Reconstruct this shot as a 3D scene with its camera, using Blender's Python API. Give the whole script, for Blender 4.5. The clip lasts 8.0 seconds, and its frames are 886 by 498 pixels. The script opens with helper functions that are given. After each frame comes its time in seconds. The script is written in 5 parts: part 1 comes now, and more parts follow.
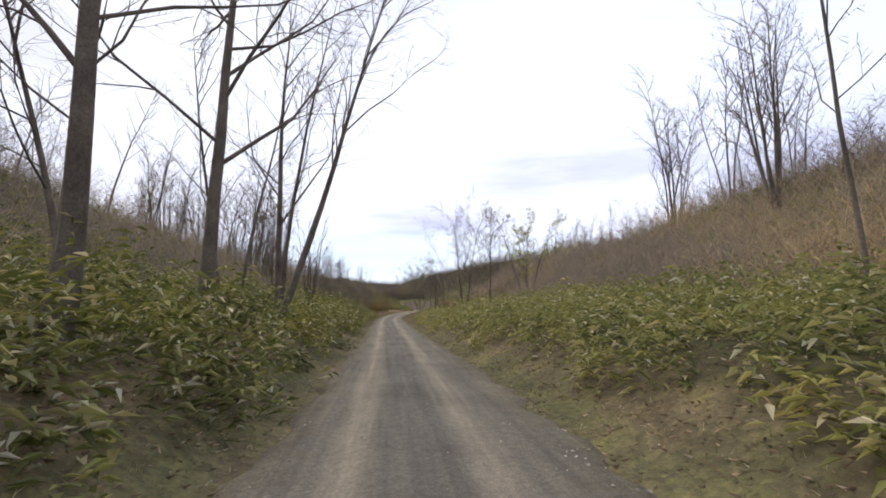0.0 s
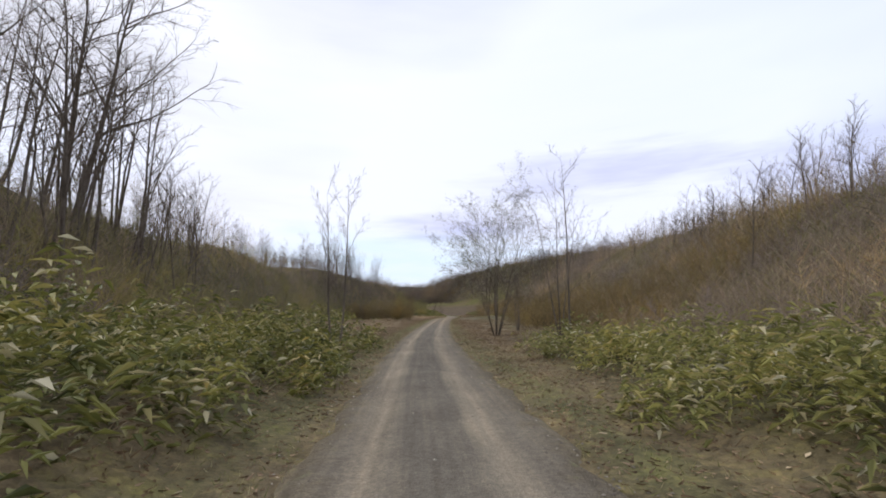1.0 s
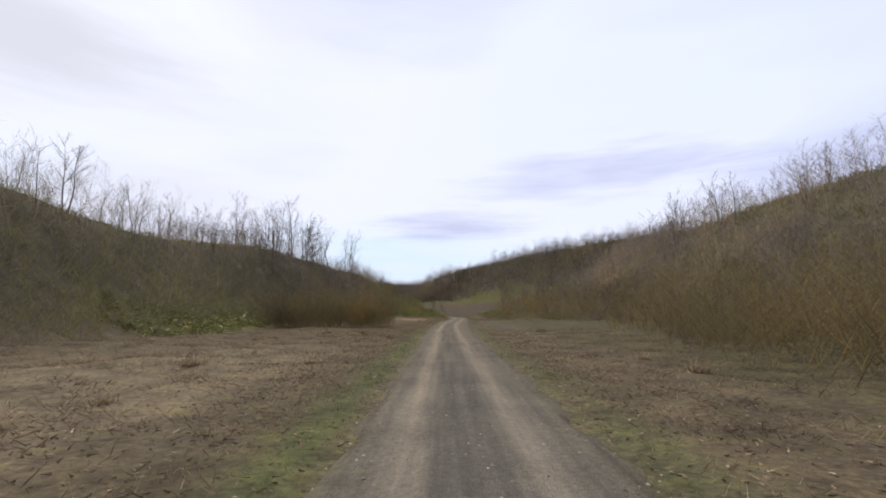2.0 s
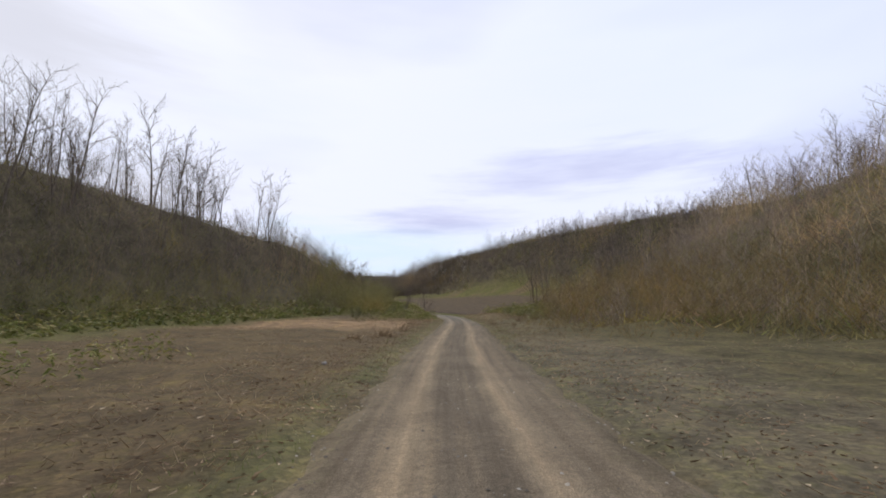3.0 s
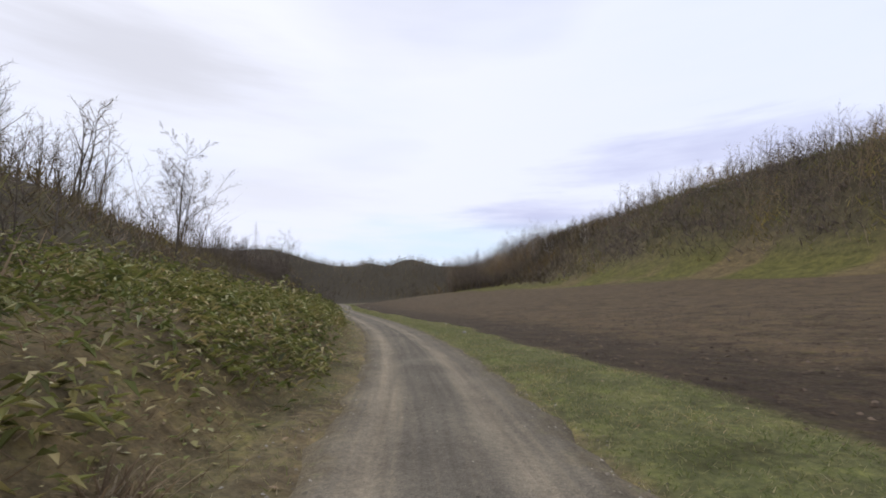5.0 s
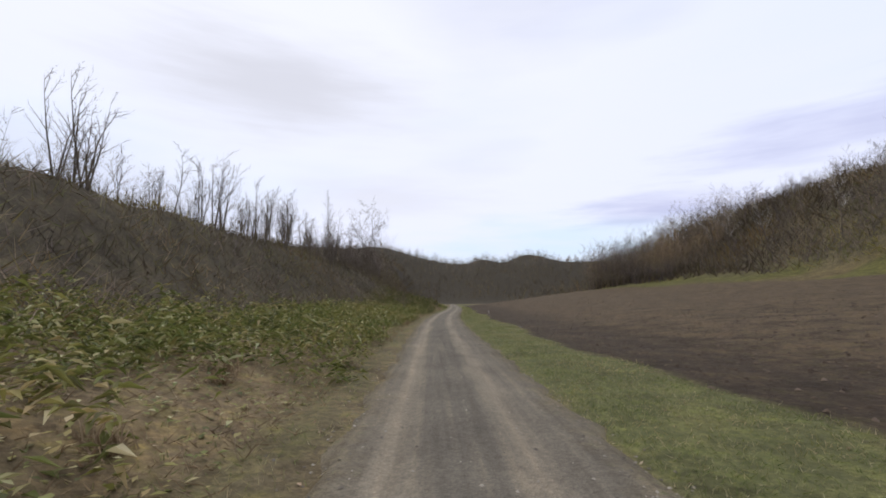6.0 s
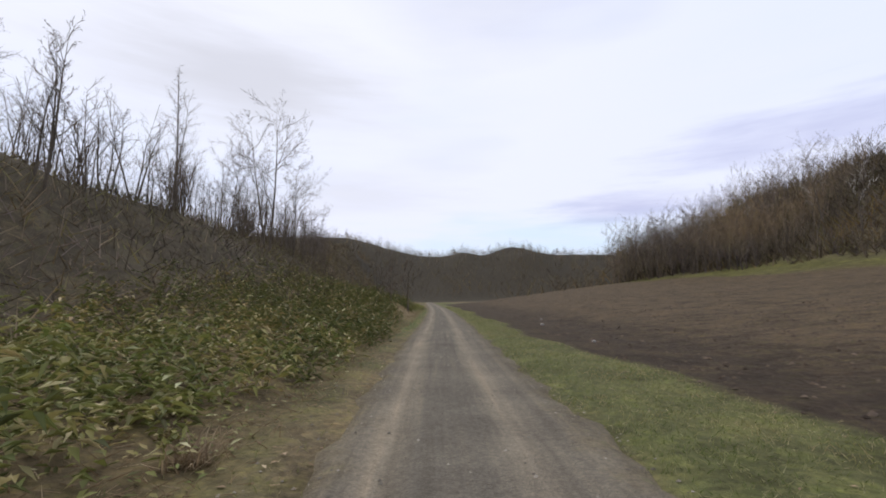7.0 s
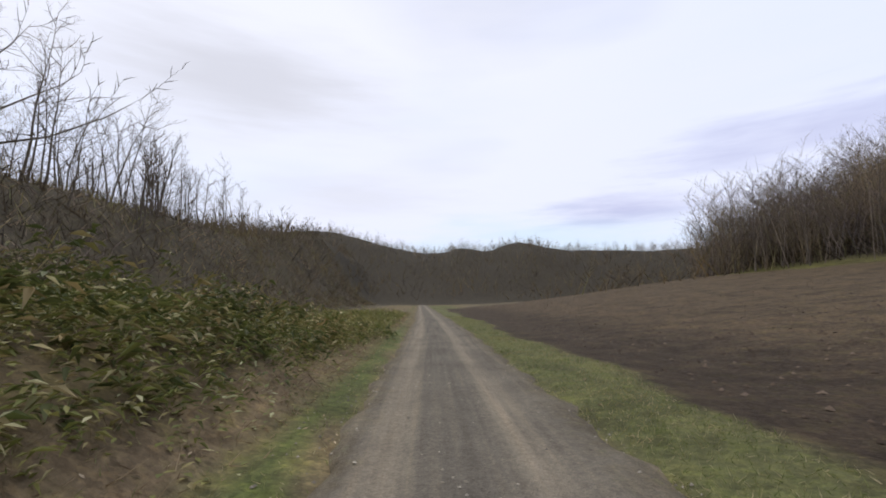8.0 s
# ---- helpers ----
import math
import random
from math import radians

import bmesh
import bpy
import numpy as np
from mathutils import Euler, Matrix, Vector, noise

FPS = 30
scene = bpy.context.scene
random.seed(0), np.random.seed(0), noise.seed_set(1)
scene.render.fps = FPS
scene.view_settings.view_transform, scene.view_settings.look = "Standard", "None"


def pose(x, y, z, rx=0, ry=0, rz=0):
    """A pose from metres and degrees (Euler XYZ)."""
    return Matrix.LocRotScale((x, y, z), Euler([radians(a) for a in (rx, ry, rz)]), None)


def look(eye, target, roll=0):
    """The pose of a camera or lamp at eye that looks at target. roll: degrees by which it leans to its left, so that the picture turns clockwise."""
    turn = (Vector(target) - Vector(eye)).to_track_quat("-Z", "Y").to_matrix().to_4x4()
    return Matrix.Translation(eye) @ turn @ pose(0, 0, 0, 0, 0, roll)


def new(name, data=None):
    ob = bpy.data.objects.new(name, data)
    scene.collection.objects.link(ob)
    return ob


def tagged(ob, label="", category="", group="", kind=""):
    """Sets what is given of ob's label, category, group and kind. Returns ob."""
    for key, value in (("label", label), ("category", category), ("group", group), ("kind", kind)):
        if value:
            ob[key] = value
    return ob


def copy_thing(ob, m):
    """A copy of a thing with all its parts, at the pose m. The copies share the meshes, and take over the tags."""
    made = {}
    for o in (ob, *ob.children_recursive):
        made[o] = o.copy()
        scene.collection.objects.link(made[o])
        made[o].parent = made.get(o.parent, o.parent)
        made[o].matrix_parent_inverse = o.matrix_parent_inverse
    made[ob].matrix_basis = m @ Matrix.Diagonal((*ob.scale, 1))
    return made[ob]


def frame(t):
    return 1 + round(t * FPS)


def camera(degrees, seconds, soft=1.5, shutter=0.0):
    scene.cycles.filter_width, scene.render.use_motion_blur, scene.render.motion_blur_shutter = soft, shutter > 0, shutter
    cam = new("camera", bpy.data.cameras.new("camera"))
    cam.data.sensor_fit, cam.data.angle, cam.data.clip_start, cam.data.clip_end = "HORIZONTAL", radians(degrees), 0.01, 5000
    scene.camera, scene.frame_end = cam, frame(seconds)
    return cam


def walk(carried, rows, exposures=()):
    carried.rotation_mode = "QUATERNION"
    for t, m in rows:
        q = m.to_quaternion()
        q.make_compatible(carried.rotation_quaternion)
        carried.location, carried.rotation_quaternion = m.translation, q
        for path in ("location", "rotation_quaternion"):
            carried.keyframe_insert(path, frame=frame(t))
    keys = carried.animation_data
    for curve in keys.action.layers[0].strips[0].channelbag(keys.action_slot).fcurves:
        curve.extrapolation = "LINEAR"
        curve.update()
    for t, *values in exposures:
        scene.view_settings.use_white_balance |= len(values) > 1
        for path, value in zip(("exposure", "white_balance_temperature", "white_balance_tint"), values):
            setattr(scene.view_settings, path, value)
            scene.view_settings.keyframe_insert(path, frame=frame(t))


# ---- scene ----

# the drive: seconds, x, y, turn, tilt, lean
EYE = 1.25
DRIVE = [
    (0.0, -7.299, -0.276, -5.030, 7.315, 0.022),
    (0.1, -7.381, 3.496, -4.538, 6.977, 0.028),
    (0.2, -7.483, 7.248, -3.645, 6.698, -0.032),
    (0.3, -7.604, 10.974, -2.989, 6.741, -0.041),
    (0.4, -7.739, 14.668, -2.639, 6.736, 0.033),
    (0.5, -7.883, 18.338, -2.701, 7.020, 0.133),
    (0.6, -8.033, 21.983, -2.568, 7.116, 0.199),
    (0.7, -8.186, 25.621, -2.198, 7.343, 0.223),
    (0.8, -8.340, 29.269, -1.844, 7.585, 0.124),
    (0.9, -8.488, 32.912, -1.864, 7.758, 0.030),
    (1.0, -8.622, 36.539, -2.151, 7.896, -0.057),
    (1.1, -8.735, 40.135, -2.520, 8.155, -0.030),
    (1.2, -8.822, 43.718, -2.643, 8.345, 0.016),
    (1.3, -8.877, 47.302, -2.345, 8.689, -0.055),
    (1.4, -8.899, 50.877, -2.431, 8.639, -0.064),
    (1.5, -8.886, 54.430, -2.583, 8.378, -0.039),
    (1.6, -8.836, 57.985, -2.455, 8.097, -0.011),
    (1.7, -8.750, 61.531, -2.528, 7.865, -0.066),
    (1.8, -8.633, 65.076, -2.601, 7.860, -0.041),
    (1.9, -8.494, 68.623, -2.629, 7.844, -0.026),
    (2.0, -8.340, 72.172, -2.626, 7.822, -0.017),
    (2.1, -8.176, 75.725, -2.606, 7.794, -0.012),
    (2.2, -8.006, 79.282, -2.584, 7.763, -0.010),
    (2.3, -7.832, 82.844, -2.573, 7.731, -0.011),
    (2.4, -7.655, 86.411, -2.586, 7.700, -0.014),
    (2.5, -7.478, 89.985, -2.640, 7.672, -0.022),
    (2.6, -7.299, 93.565, -2.746, 7.650, -0.034),
    (2.7, -7.117, 97.151, -2.919, 7.634, -0.055),
    (2.8, -6.925, 100.744, -3.174, 7.629, -0.090),
    (2.9, -6.716, 104.346, -3.748, 7.607, 0.003),
    (3.0, -6.481, 107.954, -4.391, 7.165, 0.065),
    (3.1, -6.214, 111.561, -4.907, 7.152, 0.007),
    (3.2, -5.913, 115.164, -5.392, 6.738, 0.020),
    (3.3, -5.584, 118.762, -6.002, 6.742, 0.016),
    (3.4, -5.214, 122.357, -6.974, 6.646, -0.069),
    (3.5, -4.790, 125.946, -8.145, 6.837, -0.031),
    (3.6, -4.339, 129.531, -9.012, 6.903, -0.019),
    (3.7, -3.878, 133.113, -9.492, 6.601, 0.036),
    (3.8, -3.452, 136.670, -9.143, 6.206, 0.085),
    (3.9, -3.075, 140.185, -8.376, 6.262, 0.022),
    (4.0, -2.761, 143.655, -7.287, 6.553, -0.109),
    (4.1, -2.496, 147.114, -5.979, 6.622, -0.072),
    (4.2, -2.305, 150.557, -4.480, 6.802, -0.091),
    (4.3, -2.189, 153.997, -3.049, 6.721, -0.056),
    (4.4, -2.154, 157.432, -1.628, 6.677, -0.034),
    (4.5, -2.210, 160.863, -0.180, 6.653, -0.021),
    (4.6, -2.356, 164.290, 1.315, 6.639, -0.014),
    (4.7, -2.594, 167.710, 2.861, 6.631, -0.009),
    (4.8, -2.928, 171.123, 4.453, 6.624, -0.007),
    (4.9, -3.364, 174.528, 6.078, 6.616, -0.007),
    (5.0, -3.901, 177.924, 7.727, 6.605, -0.009),
    (5.1, -4.542, 181.309, 9.399, 6.585, -0.013),
    (5.2, -5.292, 184.681, 11.110, 6.549, -0.020),
    (5.3, -6.157, 188.039, 12.903, 6.483, -0.033),
    (5.4, -7.148, 191.379, 14.864, 6.360, -0.093),
    (5.5, -8.251, 194.700, 16.705, 6.545, -0.098),
    (5.6, -9.446, 198.007, 18.245, 6.536, -0.136),
    (5.7, -10.715, 201.301, 19.558, 6.480, -0.038),
    (5.8, -12.036, 204.584, 20.638, 6.367, 0.050),
    (5.9, -13.390, 207.858, 21.477, 6.510, 0.069),
    (6.0, -14.765, 211.121, 22.045, 6.608, 0.104),
    (6.1, -16.147, 214.373, 22.230, 6.520, 0.148),
    (6.2, -17.536, 217.615, 22.319, 6.390, 0.229),
    (6.3, -18.928, 220.851, 22.483, 6.360, 0.257),
    (6.4, -20.321, 224.087, 22.558, 6.226, 0.348),
    (6.5, -21.707, 227.334, 22.253, 6.369, 0.371),
    (6.6, -23.085, 230.588, 21.654, 6.680, 0.294),
    (6.7, -24.431, 233.847, 20.935, 6.823, 0.162),
    (6.8, -25.738, 237.110, 20.189, 7.042, 0.072),
    (6.9, -27.002, 240.372, 19.424, 6.688, 0.073),
    (7.0, -28.227, 243.636, 18.679, 6.292, -0.015),
    (7.1, -29.430, 246.896, 18.373, 6.369, -0.101),
    (7.2, -30.614, 250.151, 18.354, 6.293, -0.171),
    (7.3, -31.775, 253.403, 18.329, 6.606, -0.180),
    (7.4, -32.908, 256.648, 18.292, 6.910, -0.234),
    (7.5, -34.012, 259.879, 18.142, 6.862, -0.202),
    (7.6, -35.096, 263.086, 17.901, 6.569, -0.196),
    (7.7, -36.173, 266.263, 17.633, 6.533, -0.195),
    (7.8, -37.280, 269.405, 17.638, 6.503, -0.156),
    (7.9, -38.396, 272.530, 17.844, 6.424, -0.157),
    (8.0, -39.512, 275.650, 18.160, 6.530, -0.142),
]
cam = camera(88.84, 8.0, soft=1.8, shutter=0.0)
walk(cam, [(t, pose(x, y, EYE, 90 + tilt, 0, turn) @ pose(0, 0, 0, 0, 0, lean)) for t, x, y, turn, tilt, lean in DRIVE],
     exposures=[(0.0, 0.56), (0.7, 0.45), (1.5, 0.29), (4.2, 0.25), (8.0, 0.21)])

# ---- sky and sun ----
SUN_ELEVATION, SUN_TURN = radians(50), radians(-55)
world = bpy.data.worlds.new("overcast_sky")
scene.world = world
world.use_nodes = True
wn, wl = world.node_tree.nodes, world.node_tree.links
wn.clear()


def wnode(kind, **values):
    n = wn.new(kind)
    for key, value in values.items():
        n.inputs[key].default_value = value
    return n


out = wn.new("ShaderNodeOutputWorld")
bg = wnode("ShaderNodeBackground", Strength=1.0)
sky = wn.new("ShaderNodeTexSky")
sky.sky_type, sky.sun_disc = "NISHITA", False
sky.sun_elevation, sky.sun_rotation = SUN_ELEVATION, SUN_TURN
dim = wn.new("ShaderNodeVectorMath")
dim.operation = "SCALE"
dim.inputs["Scale"].default_value = 0.13
wl.new(sky.outputs[0], dim.inputs[0])
coord = wn.new("ShaderNodeTexCoord")
stretch = wn.new("ShaderNodeMapping")
stretch.inputs["Scale"].default_value = (1.0, 1.0, 3.2)
stretch.inputs["Location"].default_value = (0.35, 0.1, 0.2)
wl.new(coord.outputs["Generated"], stretch.inputs[0])
puff = wnode("ShaderNodeTexNoise", Scale=1.25, Detail=4.0, Roughness=0.42)
wl.new(stretch.outputs[0], puff.inputs["Vector"])
grey = wn.new("ShaderNodeValToRGB")
grey.color_ramp.elements[0].position, grey.color_ramp.elements[0].color = 0.30, (0.60, 0.63, 0.78, 1)
grey.color_ramp.elements[1].position, grey.color_ramp.elements[1].color = 0.48, (0.75, 0.78, 0.94, 1)
wl.new(puff.outputs["Fac"], grey.inputs[0])
thin = wnode("ShaderNodeTexNoise", Scale=1.1, Detail=3.0, Roughness=0.5)
thin.noise_dimensions = "3D"
wl.new(stretch.outputs[0], thin.inputs["Vector"])
cover = wn.new("ShaderNodeValToRGB")
cover.color_ramp.elements[0].position, cover.color_ramp.elements[0].color = 0.28, (0.72, 0.72, 0.72, 1)
cover.color_ramp.elements[1].position, cover.color_ramp.elements[1].color = 0.5, (1, 1, 1, 1)
wl.new(thin.outputs["Fac"], cover.inputs[0])
mix = wn.new("ShaderNodeMix")
mix.data_type = "RGBA"
wl.new(cover.outputs[0], mix.inputs["Factor"])
wl.new(dim.outputs[0], mix.inputs["A"])
wl.new(grey.outputs[0], mix.inputs["B"])
veil = mix.outputs["Result"]
ragged = wnode("ShaderNodeTexNoise", Scale=5.0, Detail=5.0, Roughness=0.55)
streak = wn.new("ShaderNodeMapping")
streak.inputs["Scale"].default_value = (1.0, 1.0, 7.0)
wl.new(coord.outputs["Generated"], streak.inputs[0])
wl.new(streak.outputs[0], ragged.inputs["Vector"])


def cloud(veil, azimuth, height, half_wide, half_high, tone, amount, tear=2.0):
    """A long soft cloud: azimuth to the left of +y, height over the horizon, in degrees."""
    turn = wn.new("ShaderNodeVectorRotate")
    turn.rotation_type = "EULER_XYZ"
    turn.invert = True
    turn.inputs["Rotation"].default_value = (radians(height), 0, radians(azimuth))
    wl.new(coord.outputs["Generated"], turn.inputs["Vector"])
    flat = wn.new("ShaderNodeVectorMath")
    flat.operation = "MULTIPLY"
    flat.inputs[1].default_value = (1 / math.sin(radians(half_wide)), 0, 1 / math.sin(radians(half_high)))
    wl.new(turn.outputs[0], flat.inputs[0])
    far = wn.new("ShaderNodeVectorMath")
    far.operation = "LENGTH"
    wl.new(flat.outputs[0], far.inputs[0])
    torn = wn.new("ShaderNodeMath")
    torn.operation = "MULTIPLY_ADD"
    torn.inputs[1].default_value = tear
    wl.new(ragged.outputs["Fac"], torn.inputs[0])
    wl.new(far.outputs["Value"], torn.inputs[2])
    soft = wn.new("ShaderNodeMapRange")
    soft.interpolation_type = "SMOOTHSTEP"
    soft.inputs["From Min"].default_value, soft.inputs["From Max"].default_value = 1.35 + 0.5 * tear, 0.5 * tear
    soft.inputs["To Max"].default_value = amount
    wl.new(torn.outputs[0], soft.inputs[0])
    front = wn.new("ShaderNodeSeparateXYZ")
    wl.new(turn.outputs[0], front.inputs[0])
    ahead = wn.new("ShaderNodeMath")
    ahead.operation = "GREATER_THAN"
    ahead.inputs[1].default_value = 0.0
    wl.new(front.outputs[1], ahead.inputs[0])
    both = wn.new("ShaderNodeMath")
    both.operation = "MULTIPLY"
    wl.new(soft.outputs[0], both.inputs[0]), wl.new(ahead.outputs[0], both.inputs[1])
    m = wn.new("ShaderNodeMix")
    m.data_type = "RGBA"
    wl.new(both.outputs[0], m.inputs["Factor"])
    wl.new(veil, m.inputs["A"])
    m.inputs["B"].default_value = (*tone, 1)
    return m.outputs["Result"]


LAVENDER, PALE_BLUE, SMOKE = (0.40, 0.42, 0.66), (0.60, 0.74, 0.90), (0.60, 0.61, 0.69)
WHITE, CLEAR = (0.84, 0.85, 0.91), (0.66, 0.73, 0.95)
veil = cloud(veil, 42, 34, 44, 28, WHITE, 0.5, 0.8)
veil = cloud(veil, -42, 26, 40, 22, CLEAR, 0.55, 0.8)
veil = cloud(veil, 4, 6.5, 26, 4.5, PALE_BLUE, 0.75)
veil = cloud(veil, 43, 25, 17, 6, SMOKE, 0.85, 1.2)
veil = cloud(veil, -4, 10.8, 10, 2.0, LAVENDER, 0.7)
veil = cloud(veil, -22, 16.5, 14, 3.2, LAVENDER, 0.55)
veil = cloud(veil, -48, 14, 16, 3.0, LAVENDER, 0.5)
veil = cloud(veil, 30, 13, 14, 3.0, SMOKE, 0.4)
wl.new(veil, bg.inputs["Color"])
wl.new(bg.outputs[0], out.inputs["Surface"])

sun = new("sun", bpy.data.lights.new("sun", "SUN"))
sun.data.energy, sun.data.angle, sun.data.color = 1.7, radians(40), (1.0, 0.93, 0.82)
sun.matrix_world = look((0, 0, 60), (math.sin(-SUN_TURN) * 60, -math.cos(SUN_TURN) * 60, 60 - 60 * math.tan(SUN_ELEVATION)))


# ---- materials ----
def material(name, rough=0.9):
    m = bpy.data.materials.new(name)
    m.use_nodes = True
    b = m.node_tree.nodes["Principled BSDF"]
    b.inputs["Roughness"].default_value = rough
    b.inputs["Specular IOR Level"].default_value = 0.1
    return m, m.node_tree.nodes, m.node_tree.links, b


def noise_node(n, l, scale, detail=4.0, rough=0.55, vector=None):
    t = n.new("ShaderNodeTexNoise")
    t.inputs["Scale"].default_value, t.inputs["Detail"].default_value, t.inputs["Roughness"].default_value = scale, detail, rough
    if vector is None:
        vector = n.new("ShaderNodeNewGeometry").outputs["Position"]
    l.new(vector, t.inputs["Vector"])
    return t.outputs["Fac"]


def ramp(n, l, fac, stops):
    r = n.new("ShaderNodeValToRGB")
    while len(r.color_ramp.elements) < len(stops):
        r.color_ramp.elements.new(0.5)
    for e, (p, c) in zip(r.color_ramp.elements, stops):
        e.position, e.color = p, (*c, 1) if len(c) == 3 else c
    l.new(fac, r.inputs[0])
    return r.outputs[0]


def blend(n, l, a, b, fac, how="MIX"):
    m = n.new("ShaderNodeMix")
    m.data_type, m.blend_type = "RGBA", how
    for socket, value in (("A", a), ("B", b), ("Factor", fac)):
        if isinstance(value, (int, float)):
            m.inputs[socket].default_value = value
        elif isinstance(value, tuple):
            m.inputs[socket].default_value = (*value, 1)
        else:
            l.new(value, m.inputs[socket])
    return m.outputs["Result"]


def bump(n, l, b, height, strength, distance):
    k = n.new("ShaderNodeBump")
    k.inputs["Strength"].default_value, k.inputs["Distance"].default_value = strength, distance
    l.new(height, k.inputs["Height"])
    l.new(k.outputs[0], b.inputs["Normal"])


def grained(name, dark, light, coarse, fine, rough=0.9, depth=0.02, strength=0.6):
    m, n, l, b = material(name, rough)
    c = ramp(n, l, noise_node(n, l, coarse, 5), [(0.3, dark), (0.7, light)])
    f = noise_node(n, l, fine, 3, 0.7)
    g = ramp(n, l, f, [(0.25, (0.62, 0.62, 0.62)), (0.75, (1.3, 1.3, 1.3))])
    l.new(blend(n, l, c, g, 1.0, "MULTIPLY"), b.inputs["Base Color"])
    bump(n, l, b, f, strength, depth)
    return m


def leafy(name, tones, translucent=0.3, rough=0.55, size=0.45, drift=((0.3, (0.7, 0.7, 0.7)), (0.7, (1.25, 1.2, 1.1)))):
    """Leaves: each leaf takes its own tone; some light shines through."""
    m, n, l, b = material(name, rough)
    b.inputs["Specular IOR Level"].default_value = 0.12
    g = n.new("ShaderNodeNewGeometry")
    tones = [(p, tuple(v + (sum(t) / 3 - v) * 0.08 for v in t)) for p, t in tones]
    c = ramp(n, l, g.outputs["Random Per Island"], tones)
    big = ramp(n, l, noise_node(n, l, size, 3), list(drift))
    c = blend(n, l, c, big, 1.0, "MULTIPLY")
    l.new(c, b.inputs["Base Color"])
    t = n.new("ShaderNodeBsdfTranslucent")
    l.new(c, t.inputs["Color"])
    s = n.new("ShaderNodeMixShader")
    s.inputs[0].default_value = translucent
    l.new(b.outputs[0], s.inputs[1]), l.new(t.outputs[0], s.inputs[2])
    l.new(s.outputs[0], n["Material Output"].inputs["Surface"])
    return m


def ground_material():
    m, n, l, b = material("soil_and_litter", 0.95)
    a = n.new("ShaderNodeAttribute")
    a.attribute_name = "soil"
    c = a.outputs["Color"]
    patch = ramp(n, l, noise_node(n, l, 0.8, 6, 0.7), [(0.3, (0.42, 0.40, 0.38)), (0.5, (0.95, 0.95, 0.95)), (0.7, (1.45, 1.38, 1.2))])
    litter = ramp(n, l, noise_node(n, l, 9.0, 4, 0.75), [(0.32, (0.42, 0.40, 0.37)), (0.52, (1, 1, 1)), (0.7, (1.7, 1.6, 1.4))])
    c = blend(n, l, c, patch, 0.85, "MULTIPLY")
    c = blend(n, l, c, litter, 0.5, "MULTIPLY")
    bent = n.new("ShaderNodeVectorMath")
    bent.operation = "MULTIPLY_ADD"
    sway = n.new("ShaderNodeTexNoise")
    sway.inputs["Scale"].default_value = 9.0
    spot = n.new("ShaderNodeNewGeometry").outputs["Position"]
    l.new(spot, sway.inputs["Vector"])
    l.new(sway.outputs["Color"], bent.inputs[0])
    bent.inputs[1].default_value = (0.12, 0.12, 0.12)
    l.new(spot, bent.inputs[2])
    cells = n.new("ShaderNodeTexVoronoi")
    cells.inputs["Scale"].default_value = 17
    l.new(bent.outputs[0], cells.inputs["Vector"])
    leaf = ramp(n, l, cells.outputs["Color"], [(0.15, (0.5, 0.48, 0.44)), (0.5, (0.95, 0.92, 0.86)), (0.8, (1.25, 1.2, 1.0)), (0.97, (1.8, 1.65, 1.35))])
    c = blend(n, l, c, leaf, 0.42, "MULTIPLY")
    c = blend(n, l, c, ramp(n, l, noise_node(n, l, 2.6, 5, 0.7), [(0.3, (0.7, 0.66, 0.62)), (0.5, (1, 1, 0.96)), (0.68, (1.12, 1.2, 0.85))]), 0.9, "MULTIPLY")
    l.new(c, b.inputs["Base Color"])
    bump(n, l, b, noise_node(n, l, 14.0, 5, 0.7), 0.8, 0.05)
    return m


